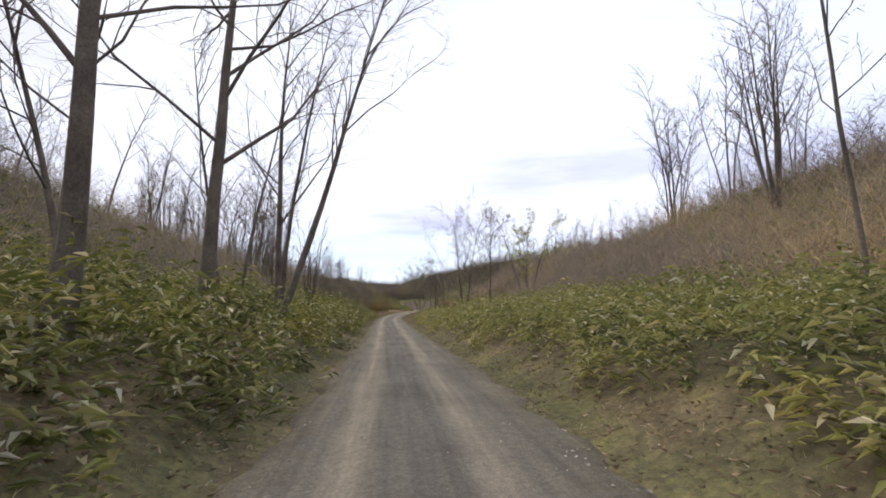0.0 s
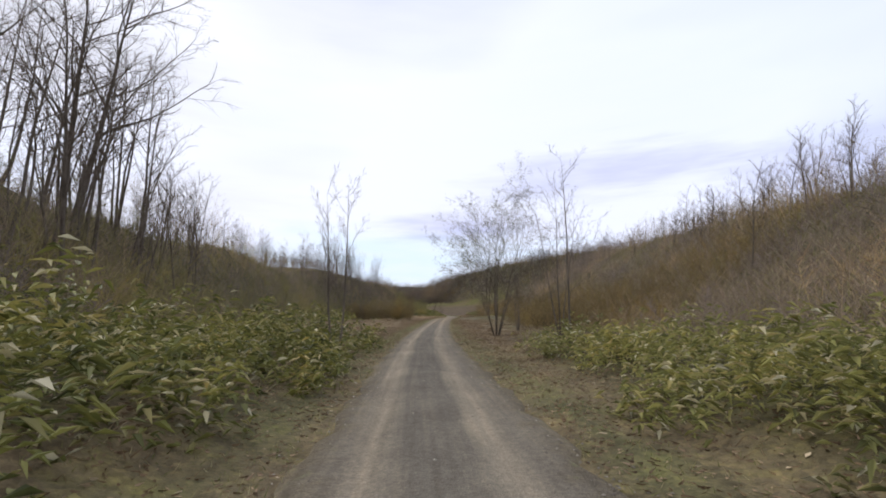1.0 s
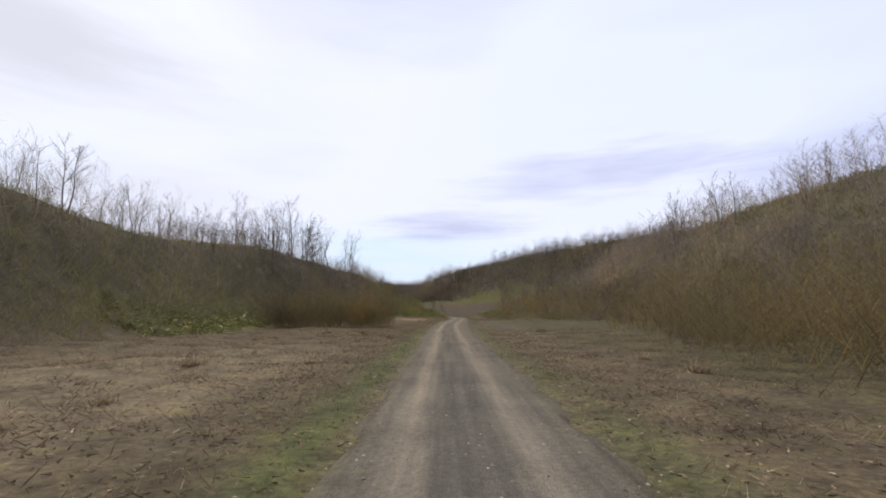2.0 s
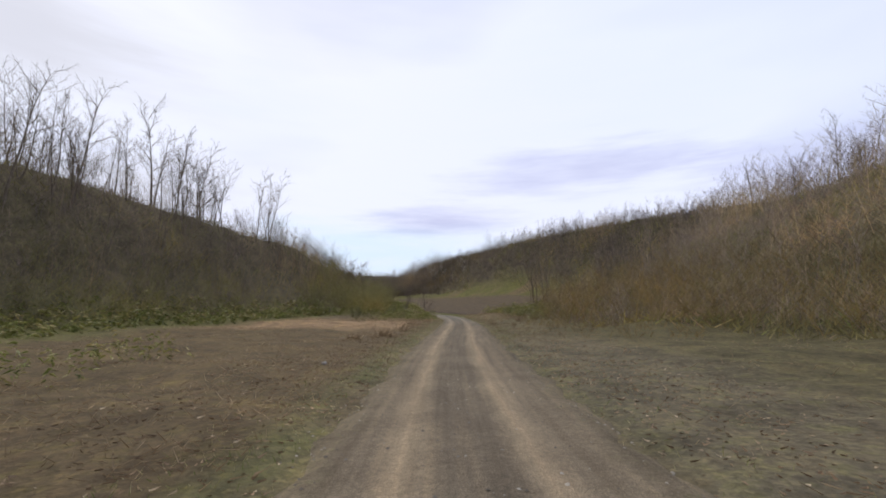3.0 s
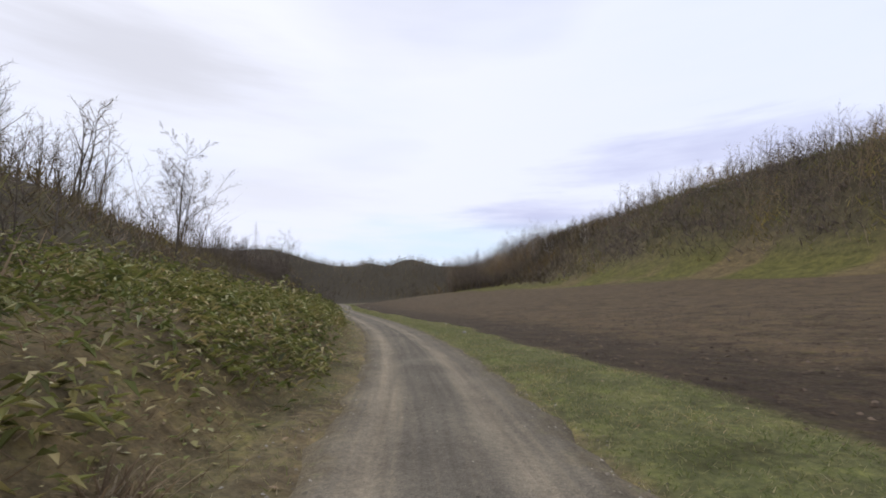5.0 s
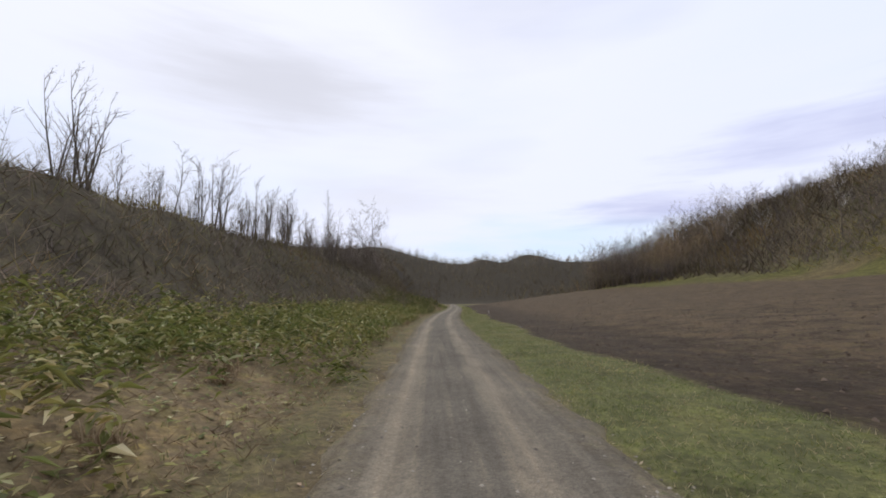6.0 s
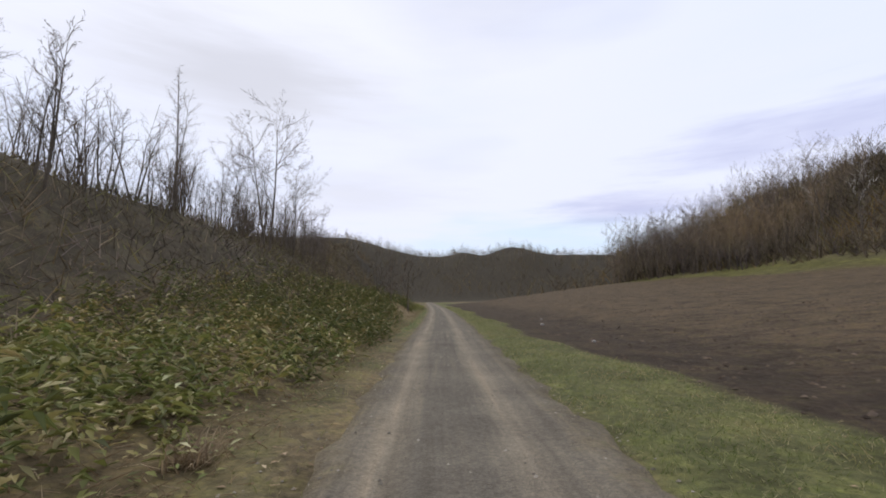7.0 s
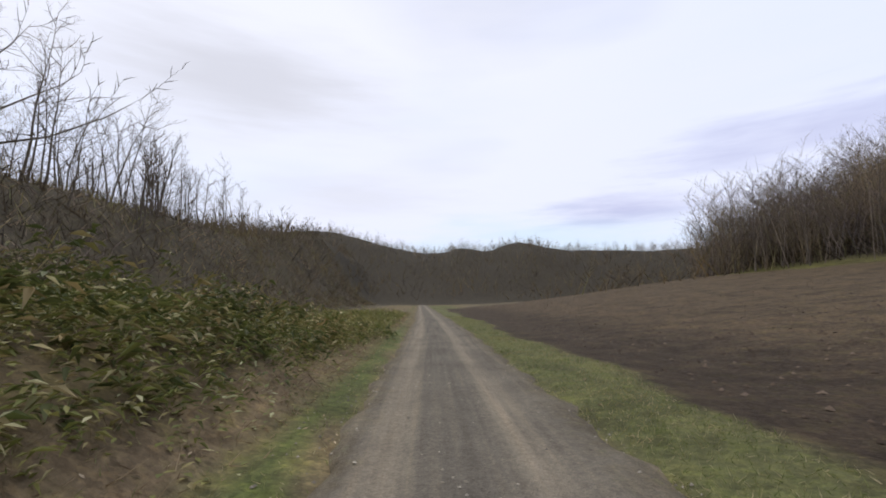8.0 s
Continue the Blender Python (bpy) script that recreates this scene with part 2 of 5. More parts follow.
def gravel_material():
    """Grey gravel; the two wheel lanes are packed and dusty. 'across' runs over the road's width in metres."""
    m, n, l, b = material("gravel", 0.95)
    uv = n.new("ShaderNodeUVMap")
    uv.uv_map = "across"
    sep = n.new("ShaderNodeSeparateXYZ")
    l.new(uv.outputs[0], sep.inputs[0])
    warp = n.new("ShaderNodeMath")
    warp.operation = "MULTIPLY_ADD"
    l.new(noise_node(n, l, 0.5, 4), warp.inputs[0])
    warp.inputs[1].default_value = 0.30
    l.new(sep.outputs[0], warp.inputs[2])
    lane = n.new("ShaderNodeMapRange")
    lane.inputs["From Min"].default_value, lane.inputs["From Max"].default_value = -1.5, 1.5
    l.new(warp.outputs[0], lane.inputs[0])
    k = 1 / 3.0
    at = lambda d: (d + 0.15 + 1.5) * k
    c = ramp(n, l, lane.outputs[0], [
        (at(-1.15), (0.148, 0.124, 0.095)), (at(-0.85), (0.155, 0.130, 0.100)), (at(-0.60), (0.245, 0.200, 0.146)), (at(-0.45), (0.190, 0.158, 0.119)),
        (at(-0.30), (0.128, 0.109, 0.086)), (at(0.27), (0.128, 0.109, 0.086)), (at(0.44), (0.205, 0.170, 0.127)), (at(0.58), (0.232, 0.190, 0.140)),
        (at(0.80), (0.152, 0.128, 0.099)), (at(1.15), (0.140, 0.118, 0.091))])
    faint = n.new("ShaderNodeMapRange")
    faint.inputs["From Min"].default_value, faint.inputs["From Max"].default_value = 140.0, 175.0
    faint.inputs["To Min"].default_value, faint.inputs["To Max"].default_value = 0.0, 0.18
    l.new(sep.outputs[1], faint.inputs[0])
    c = blend(n, l, c, (0.165, 0.139, 0.106), faint.outputs[0])
    sandy = n.new("ShaderNodeMapRange")
    sandy.inputs["From Min"].default_value, sandy.inputs["From Max"].default_value = 70.0, 100.0
    sandy.inputs["To Min"].default_value, sandy.inputs["To Max"].default_value = 0.0, 1.0
    l.new(sep.outputs[1], sandy.inputs[0])
    over = n.new("ShaderNodeMapRange")
    over.inputs["From Min"].default_value, over.inputs["From Max"].default_value = 152.0, 136.0
    l.new(sep.outputs[1], over.inputs[0])
    both = n.new("ShaderNodeMath")
    both.operation = "MULTIPLY"
    l.new(sandy.outputs[0], both.inputs[0]), l.new(over.outputs[0], both.inputs[1])
    c = blend(n, l, c, blend(n, l, c, (1.10, 1.01, 0.90), 1.0, "MULTIPLY"), both.outputs[0])
    # the edges fade raggedly into soil and litter
    away = n.new("ShaderNodeMath")
    away.operation = "ABSOLUTE"
    reach = n.new("ShaderNodeUVMap")
    reach.uv_map = "reach"
    part_way = n.new("ShaderNodeSeparateXYZ")
    l.new(reach.outputs[0], part_way.inputs[0])
    l.new(part_way.outputs[0], away.inputs[0])
    torn = n.new("ShaderNodeMath")
    torn.operation = "MULTIPLY_ADD"
    l.new(noise_node(n, l, 2.2, 6, 0.7), torn.inputs[0])
    torn.inputs[1].default_value = 1.0
    l.new(away.outputs[0], torn.inputs[2])
    edge = n.new("ShaderNodeMapRange")
    edge.inputs["From Min"].default_value, edge.inputs["From Max"].default_value = 1.28, 1.70
    l.new(torn.outputs[0], edge.inputs[0])
    soil_tone = ramp(n, l, noise_node(n, l, 6.0, 5, 0.7), [(0.3, (0.085, 0.068, 0.045)), (0.55, (0.15, 0.118, 0.075)), (0.72, (0.15, 0.15, 0.065))])
    c = blend(n, l, c, soil_tone, edge.outputs[0])
    stone = n.new("ShaderNodeTexVoronoi")
    stone.inputs["Scale"].default_value = 60
    l.new(n.new("ShaderNodeNewGeometry").outputs["Position"], stone.inputs["Vector"])
    s = ramp(n, l, stone.outputs["Color"], [(0.1, (0.6, 0.6, 0.6)), (0.6, (1.05, 1.05, 1.05)), (0.95, (1.5, 1.48, 1.42))])
    c = blend(n, l, c, s, 0.4, "MULTIPLY")
    c = blend(n, l, c, ramp(n, l, noise_node(n, l, 14.0, 5, 0.75), [(0.3, (0.62, 0.61, 0.6)), (0.5, (1, 1, 1)), (0.72, (1.45, 1.42, 1.36))]), 0.5, "MULTIPLY")
    pulled = n.new("ShaderNodeMapping")
    pulled.inputs["Scale"].default_value = (7.0, 0.22, 1.0)
    l.new(uv.outputs[0], pulled.inputs[0])
    c = blend(n, l, c, ramp(n, l, noise_node(n, l, 1.0, 4, 0.6, pulled.outputs[0]), [(0.3, (0.78, 0.77, 0.76)), (0.5, (1, 1, 1)), (0.7, (1.26, 1.22, 1.15))]), 0.9, "MULTIPLY")
    c = blend(n, l, c, ramp(n, l, noise_node(n, l, 0.9, 5), [(0.3, (0.78, 0.77, 0.76)), (0.7, (1.15, 1.14, 1.1))]), 0.9, "MULTIPLY")
    c = blend(n, l, c, (0.94, 1.0, 1.05), 1.0, "MULTIPLY")
    l.new(c, b.inputs["Base Color"])
    bump(n, l, b, stone.outputs["Distance"], 0.8, 0.014)
    return m


M_GROUND, M_GRAVEL = ground_material(), gravel_material()
M_BARK = grained("grey_bark", (0.085, 0.070, 0.054), (0.185, 0.155, 0.122), 2.0, 30.0)
M_TWIG = grained("brown_twigs", (0.085, 0.066, 0.054), (0.165, 0.13, 0.105), 1.0, 8.0)
# brown, olive and ochre patches of the hillsides
BLOTCH = ((0.32, (0.55, 0.56, 0.58)), (0.45, (0.88, 0.88, 0.84)), (0.56, (1.08, 1.06, 0.86)), (0.68, (1.5, 1.3, 0.85)))
# scrub and brush tones lifted, bare_scrub bluish: haze and glare put into the colours
M_SCRUB = leafy("bare_scrub", [(0.0, (0.185, 0.142, 0.137)), (0.45, (0.271, 0.219, 0.199)), (0.8, (0.339, 0.262, 0.196)), (1.0, (0.282, 0.267, 0.157))], 0.3, 0.9, 0.11, BLOTCH)
M_BRUSH = leafy("rusty_brush", [(0.0, (0.11, 0.0844, 0.052)), (0.45, (0.183, 0.141, 0.0791)), (0.8, (0.255, 0.173, 0.0746)), (1.0, (0.183, 0.178, 0.07))], 0.3, 0.9, 0.13, BLOTCH)
M_OLIVE = leafy("olive_brush", [(0.0, (0.121, 0.11, 0.0604)), (0.45, (0.201, 0.185, 0.0913)), (0.8, (0.255, 0.215, 0.0966)), (1.0, (0.215, 0.242, 0.0886))], 0.3, 0.9, 0.12, BLOTCH)
M_SASA = leafy("bamboo_leaf", [(0.0, (0.0765, 0.0855, 0.0324)), (0.4, (0.171, 0.18, 0.0504)), (0.70, (0.257, 0.248, 0.0765)), (0.88, (0.315, 0.27, 0.117)), (0.965, (0.45, 0.414, 0.297)), (1.0, (0.594, 0.558, 0.432))], 0.35, 0.5,
               0.6, [(0.3, (0.45, 0.47, 0.5)), (0.45, (0.9, 0.92, 0.85)), (0.58, (1.1, 1.08, 0.9)), (0.72, (1.5, 1.34, 1.0))])
# lighter, yellower copy of bamboo_leaf: the right slope's brightness put into its colour
M_SASA_PALE = leafy("yellow_green_bamboo_leaf", [(0.0, (0.125, 0.13, 0.05)), (0.4, (0.235, 0.235, 0.075)), (0.70, (0.32, 0.30, 0.105)), (0.88, (0.37, 0.31, 0.15)), (0.965, (0.48, 0.44, 0.32)), (1.0, (0.62, 0.58, 0.45))], 0.4, 0.6,
                     0.6, [(0.3, (0.6, 0.62, 0.6)), (0.45, (0.95, 0.97, 0.9)), (0.58, (1.1, 1.08, 0.9)), (0.72, (1.4, 1.28, 1.0))])
M_SASA_DRY = leafy("half_dry_bamboo_leaf", [(0.0, (0.0837, 0.0837, 0.036)), (0.4, (0.167, 0.181, 0.0594)), (0.66, (0.246, 0.233, 0.0855)), (0.86, (0.298, 0.242, 0.126)), (0.955, (0.428, 0.381, 0.261)), (1.0, (0.577, 0.539, 0.405))], 0.35, 0.6,
                   0.6, [(0.28, (0.5, 0.56, 0.45)), (0.45, (0.85, 0.95, 0.7)), (0.58, (1.1, 1.08, 0.85)), (0.72, (1.4, 1.22, 1.05))])
# darker copy of bamboo_leaf: one steep stretch's darkness is put into the colour
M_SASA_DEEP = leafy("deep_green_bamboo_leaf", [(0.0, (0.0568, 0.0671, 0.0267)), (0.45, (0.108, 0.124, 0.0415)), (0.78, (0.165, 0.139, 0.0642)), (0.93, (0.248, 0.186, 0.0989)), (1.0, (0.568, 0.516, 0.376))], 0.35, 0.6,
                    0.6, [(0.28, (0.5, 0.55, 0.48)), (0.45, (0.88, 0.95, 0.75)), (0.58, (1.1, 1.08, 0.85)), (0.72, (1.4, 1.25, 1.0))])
M_GRASS = leafy("verge_grass", [(0.0, (0.11, 0.139, 0.0449)), (0.42, (0.183, 0.209, 0.0714)), (0.70, (0.293, 0.267, 0.131)), (1.0, (0.449, 0.395, 0.245))], 0.4, 0.7,
                0.7, [(0.3, (0.7, 0.8, 0.6)), (0.5, (1.0, 1.0, 0.95)), (0.7, (1.4, 1.2, 1.15))])
M_STRAW = leafy("dry_straw", [(0.0, (0.17, 0.12, 0.07)), (0.6, (0.27, 0.20, 0.125)), (1.0, (0.42, 0.34, 0.22))], 0.4, 0.8)
M_WOODED = leafy("bare_wood", [(0.0, (0.113, 0.0944, 0.0945)), (0.5, (0.192, 0.154, 0.143)), (0.85, (0.24, 0.186, 0.139)), (1.0, (0.212, 0.2, 0.108))], 0.25, 0.9, 0.06, BLOTCH)
M_DARK = leafy("dark_scrub", [(0.0, (0.0708, 0.0576, 0.0457)), (0.5, (0.125, 0.1, 0.0737)), (0.85, (0.17, 0.126, 0.0767)), (1.0, (0.14, 0.136, 0.0619))], 0.2, 0.9, 0.09, BLOTCH)
M_RUST = leafy("rusty_dry_grass", [(0.0, (0.10, 0.073, 0.048)), (0.5, (0.17, 0.123, 0.08)), (0.85, (0.24, 0.18, 0.115)), (1.0, (0.34, 0.275, 0.185))], 0.3, 0.8, 0.8,
               [(0.3, (0.55, 0.5, 0.48)), (0.5, (1.0, 0.96, 0.9)), (0.7, (1.3, 1.2, 0.95))])
M_STONE = grained("pale_stone", (0.22, 0.205, 0.185), (0.36, 0.34, 0.31), 6.0, 60.0)

# ---- the line of the road ----
rows = np.array([r[1:3] for r in DRIVE])
head_in, head_out = rows[1] - rows[0], rows[-1] - rows[-4]
head_in, head_out = head_in / np.hypot(*head_in), head_out / np.hypot(*head_out)
BACK, AHEAD = 140.0, 760.0
# past the end of the drive the track bends a little to the left
out_turn = math.atan2(head_out[1], head_out[0]) + radians(1.6) * np.clip(np.arange(190) / 8.0, 0, 1)
onward = rows[-1] + np.cumsum(4.0 * np.c_[np.cos(out_turn), np.sin(out_turn)], axis=0)
line = np.vstack([rows[0] - head_in * np.linspace(BACK, 4, 35)[:, None], rows, onward])
step = np.r_[0, np.cumsum(np.hypot(*np.diff(line, axis=0).T))]
S_FINE = np.arange(0, step[-1], 0.5)
LINE = np.c_[np.interp(S_FINE, step, line[:, 0]), np.interp(S_FINE, step, line[:, 1])]
S_FINE = S_FINE - BACK


def smooth(values, half):
    pad = np.pad(values, half, mode="edge")
    k = np.hanning(2 * half + 3)[1:-1]
    return np.convolve(pad, k / k.sum(), mode="valid")


LINE = np.c_[smooth(LINE[:, 0], 6), smooth(LINE[:, 1], 6)]
# the eye rides left of the middle of the track
KEEP = 0.235
tang = np.gradient(LINE, axis=0)
tang /= np.hypot(*tang.T)[:, None]
LINE = LINE + KEEP * np.c_[tang[:, 1], -tang[:, 0]]
TURN = np.unwrap(np.arctan2(np.gradient(LINE[:, 1]), np.gradient(LINE[:, 0])))
TURN_NEAR, TURN_FAR = smooth(TURN, 20), smooth(TURN, 260)
NEAR = 14.0


def place(s, d):
    """The point of the plan s metres along the road and d metres to its right."""
    s, d = np.asarray(s, float), np.asarray(d, float)
    x, y = np.interp(s, S_FINE, LINE[:, 0]), np.interp(s, S_FINE, LINE[:, 1])
    a, b = np.interp(s, S_FINE, TURN_NEAR), np.interp(s, S_FINE, TURN_FAR)
    near = np.clip(d, -NEAR, NEAR)
    far = d - near
    return x + np.sin(a) * near + np.sin(b) * far, y - np.cos(a) * near - np.cos(b) * far


# ---- the lie of the land: station, toe, bank, foot, rise at the foot, crest, height of the crest ----
LEFT = np.array([
    (-60, 1.7, 0.7, 4, 0.2, 18, 8.5), (0, 1.7, 0.7, 4, 0.2, 18, 8.0), (35, 1.7, 0.7, 5, 0.2, 18, 6.5), (48, 1.9, 0.3, 7, 0.0, 18, 6.6),
    (62, 2.4, 0.0, 12, -0.2, 20, 6.9), (76, 2.6, 0.0, 15, -0.2, 23, 7.5), (90, 3.0, 0.0, 16, 0.0, 25, 8.6), (112, 3.0, 0.0, 18, 0.0, 29, 8.2), (130, 3.0, 0.0, 20, 0.0, 31, 9.4), (140, 2.9, 0.0, 18, 0.1, 31, 11.0), (150, 2.8, 0.1, 15, 0.3, 30, 11.0), (157, 2.4, 0.4, 10, 0.5, 27, 10.0),
    (165, 2.2, 0.8, 7, 0.6, 20, 8.5), (195, 1.8, 0.8, 5, 0.4, 16, 6.4), (230, 2.2, 0.2, 7, 0.1, 17, 6.4), (256, 2.2, 0.2, 7, 0.1, 17, 6.8),
    (272, 1.9, 0.8, 4, 0.3, 16, 6.2), (289, 1.9, 0.8, 5, 0.3, 16, 6.0), (300, 2.2, 0.15, 7, 0.1, 16, 5.9), (330, 2.4, 0.1, 10, 0.1, 20, 8.0), (360, 2.2, 0.1, 10, 0.2, 24, 11.5),
    (395, 2.4, 0.0, 12, 0.2, 28, 18.0)])
RIGHT = np.array([
    (-60, 2.0, 0.6, 8, 0.9, 22, 8.0), (20, 2.0, 0.6, 8, 0.9, 22, 8.0), (48, 2.6, 0.2, 9, 0.2, 22, 6.3), (58, 2.8, -0.1, 11, 0.0, 22, 6.9),
    (100, 3.0, 0.0, 16, 0.2, 40, 13.0), (120, 3.0, 0.0, 13, 0.3, 36, 12.5), (135, 2.6, 0.1, 6, 0.2, 34, 12.0), (147, 2.2, 0.3, 7, 0.4, 34, 11.5), (156, 2.2, 0.3, 11, 0.6, 36, 12.5), (163, 2.6, 0.1, 24, 1.2, 46, 12.0),
    (175, 3.6, -0.3, 62, 4.0, 104, 27.0), (215, 3.5, -0.3, 60, 5.0, 90, 28.5), (265, 3.4, -0.3, 52, 5.2, 80, 27.0), (315, 3.0, -0.3, 43, 5.4, 74, 24.0), (340, 3.0, -0.3, 37, 4.8, 70, 22.0), (350, 3.0, -0.2, 40, 3.4, 80, 23.0), (374, 3.0, 0.0, 60, 3.0, 126, 29.0), (395, 3.0, 0.0, 80, 2.0, 150, 30.0), (430, 3.0, 0.0, 110, 2.0, 190, 30.0)])


ROAD_HALF = 1.16
# station, breadth of the left half, of the right half
BREADTH = np.array([(-140, 1.42, 1.75), (8, 1.40, 1.68), (20, 1.24, 1.42), (45, 1.2, 1.36), (70, 1.18, 1.34), (95, 1.3, 1.5), (112, 1.42, 1.65), (136, 1.3, 1.6), (150, 1.15, 1.32),
                    (180, 1.15, 1.36), (205, 1.15, 1.48), (760, 1.15, 1.48)])


def half_road(s, d):
    return np.where(np.asarray(d) < 0, np.interp(s, BREADTH[:, 0], BREADTH[:, 1]), np.interp(s, BREADTH[:, 0], BREADTH[:, 2]))


def off(s, d):
    """How far from the middle of the track, where its edge is always at ROAD_HALF."""
    return np.abs(d) * ROAD_HALF / half_road(s, d)


def ease(x, a, b):
    t = np.clip((x - a) / (b - a), 0, 1)
    return t * t * (3 - 2 * t)


def waves(x, y, size, seed):
    """Soft uneven ground: a few crossing waves."""
    r = np.random.RandomState(seed)
    z = 0
    for k in range(6):
        a, p, q = r.uniform(0, 6.28), r.uniform(0, 6.28), r.uniform(0.6, 1.7)
        z = z + np.sin((x * np.cos(a) + y * np.sin(a)) * 6.28 / size * q + p)
    return z / 6


def land(s, d):
    """The height of the ground s metres along and d metres to the right of the road."""
    s, d = np.broadcast_arrays(np.asarray(s, float), np.asarray(d, float))
    z = np.zeros(s.shape)
    for table, side in ((LEFT, -1), (RIGHT, 1)):
        toe, bank, foot, rise, crest, top = (np.interp(s, table[:, 0], table[:, k]) for k in range(1, 7))
        a = d * side
        h = bank * ease(a, toe - 0.3, toe + 1.6) + rise * np.clip((a - toe) / (foot - toe), 0, 1)
        h = h + (top - bank - rise) * ease(a, foot - 1, crest) * np.clip(0.55 + 0.45 * ease(a, foot, crest), 0, 1)
        h = h + np.clip(a - crest, 0, 400) * 0.03 + 0.0
        z = np.where(a > 0, h, z)
    x, y = place(s, d)
    # the wooded hills that close the valley
    u = ease(s + 0.25 * np.abs(d - 20), 412, 560)
    far = 29 + 1.5 * waves(x, y, 60, 5) + 4 * np.exp(-((d - 24) / 9.0) ** 2) + 6 * np.exp(-((d - 57) / 15.0) ** 2) + 10 * ease(-d, -5, 55)
    z = np.maximum(z, far * u)
    z = z + 28 * ease(-s, 60, 135)
    wild = ease(np.abs(d), 1.6, 5.0)
    z = z + wild * (0.12 * waves(x, y, 3.1, 1) + 0.28 * waves(x, y, 9.0, 2) * ease(np.abs(d), 4, 10)) * (1 - 0.75 * tilled(s, d))
    z = z + ease(np.abs(d), 14, 30) * 0.9 * waves(x, y, 37.0, 3) * (1 - 0.6 * tilled(s, d))
    return z - 0.06 * (1 - ease(off(s, d), 1.0, 1.5))


def clay_edge(s):
    """How far the bare clay of the bank reaches from the middle of the track."""
    return 2.05 + 3.1 * np.exp(-((s - 278.5) / 3.0) ** 2)


def tilled(s, d):
    """1 on the ploughed field, 0 off it."""
    edge = 3.5 - 0.75 * ease(s, 250, 275) + 0.25 * np.sin(s * 0.35) + 0.15 * np.sin(s * 1.3)
    foot = np.interp(s, RIGHT[:, 0], RIGHT[:, 3]) - 5 - 2.5 * np.sin(s * 0.05)
    return ease(s - 0.12 * d, 161, 166) * (1 - ease(s, 352, 358)) * ease(d, edge, edge + 0.3) * (1 - ease(d, foot, foot + 1.5))


def point(s, d, lift=0.0):
    x, y = place(s, d)
    return Vector((float(x), float(y), float(land(s, d)) + lift))


# ---- ground and road ----
def mesh_from(name, verts, faces, mats, smooth_faces=True):
    me = bpy.data.meshes.new(name)
    me.from_pydata(verts, [], faces)
    for m in mats:
        me.materials.append(m)
    if smooth_faces:
        me.shade_smooth()
    return me


def grid_mesh(name, s_list, d_list, height, mat):
    S, D = np.meshgrid(s_list, d_list, indexing="ij")
    X, Y = place(S, D)
    V = np.stack([X, Y, height(S, D)], -1).reshape(-1, 3)
    n, m = S.shape
    q = (np.arange(n - 1)[:, None] * m + np.arange(m - 1)[None, :]).ravel()
    F = np.stack([q, q + 1, q + m + 1, q + m], -1)
    me = bpy.data.meshes.new(name)
    me.vertices.add(len(V)), me.loops.add(F.size), me.polygons.add(len(F))
    me.vertices.foreach_set("co", V.astype(np.float32).ravel())
    me.loops.foreach_set("vertex_index", F[:, ::-1].astype(np.int32).ravel())
    me.polygons.foreach_set("loop_start", np.arange(0, F.size, 4, dtype=np.int32))
    me.update(calc_edges=True)
    me.materials.append(mat)
    me.shade_smooth()
    return me, S.ravel(), D.ravel()


side = np.r_[np.arange(0, 5, 0.25), np.arange(5, 14, 0.6), np.arange(14, 40, 2.0), np.arange(40, 120, 6.0), np.arange(120, 521, 25.0)]
d_list = np.r_[-side[:0:-1], side]
s_list = np.r_[np.arange(-138, -6, 6.0), np.arange(-6, 360, 0.9), np.arange(360, 740, 6.0)]
ground_mesh, GS, GD = grid_mesh("ground", s_list, d_list, land, M_GROUND)


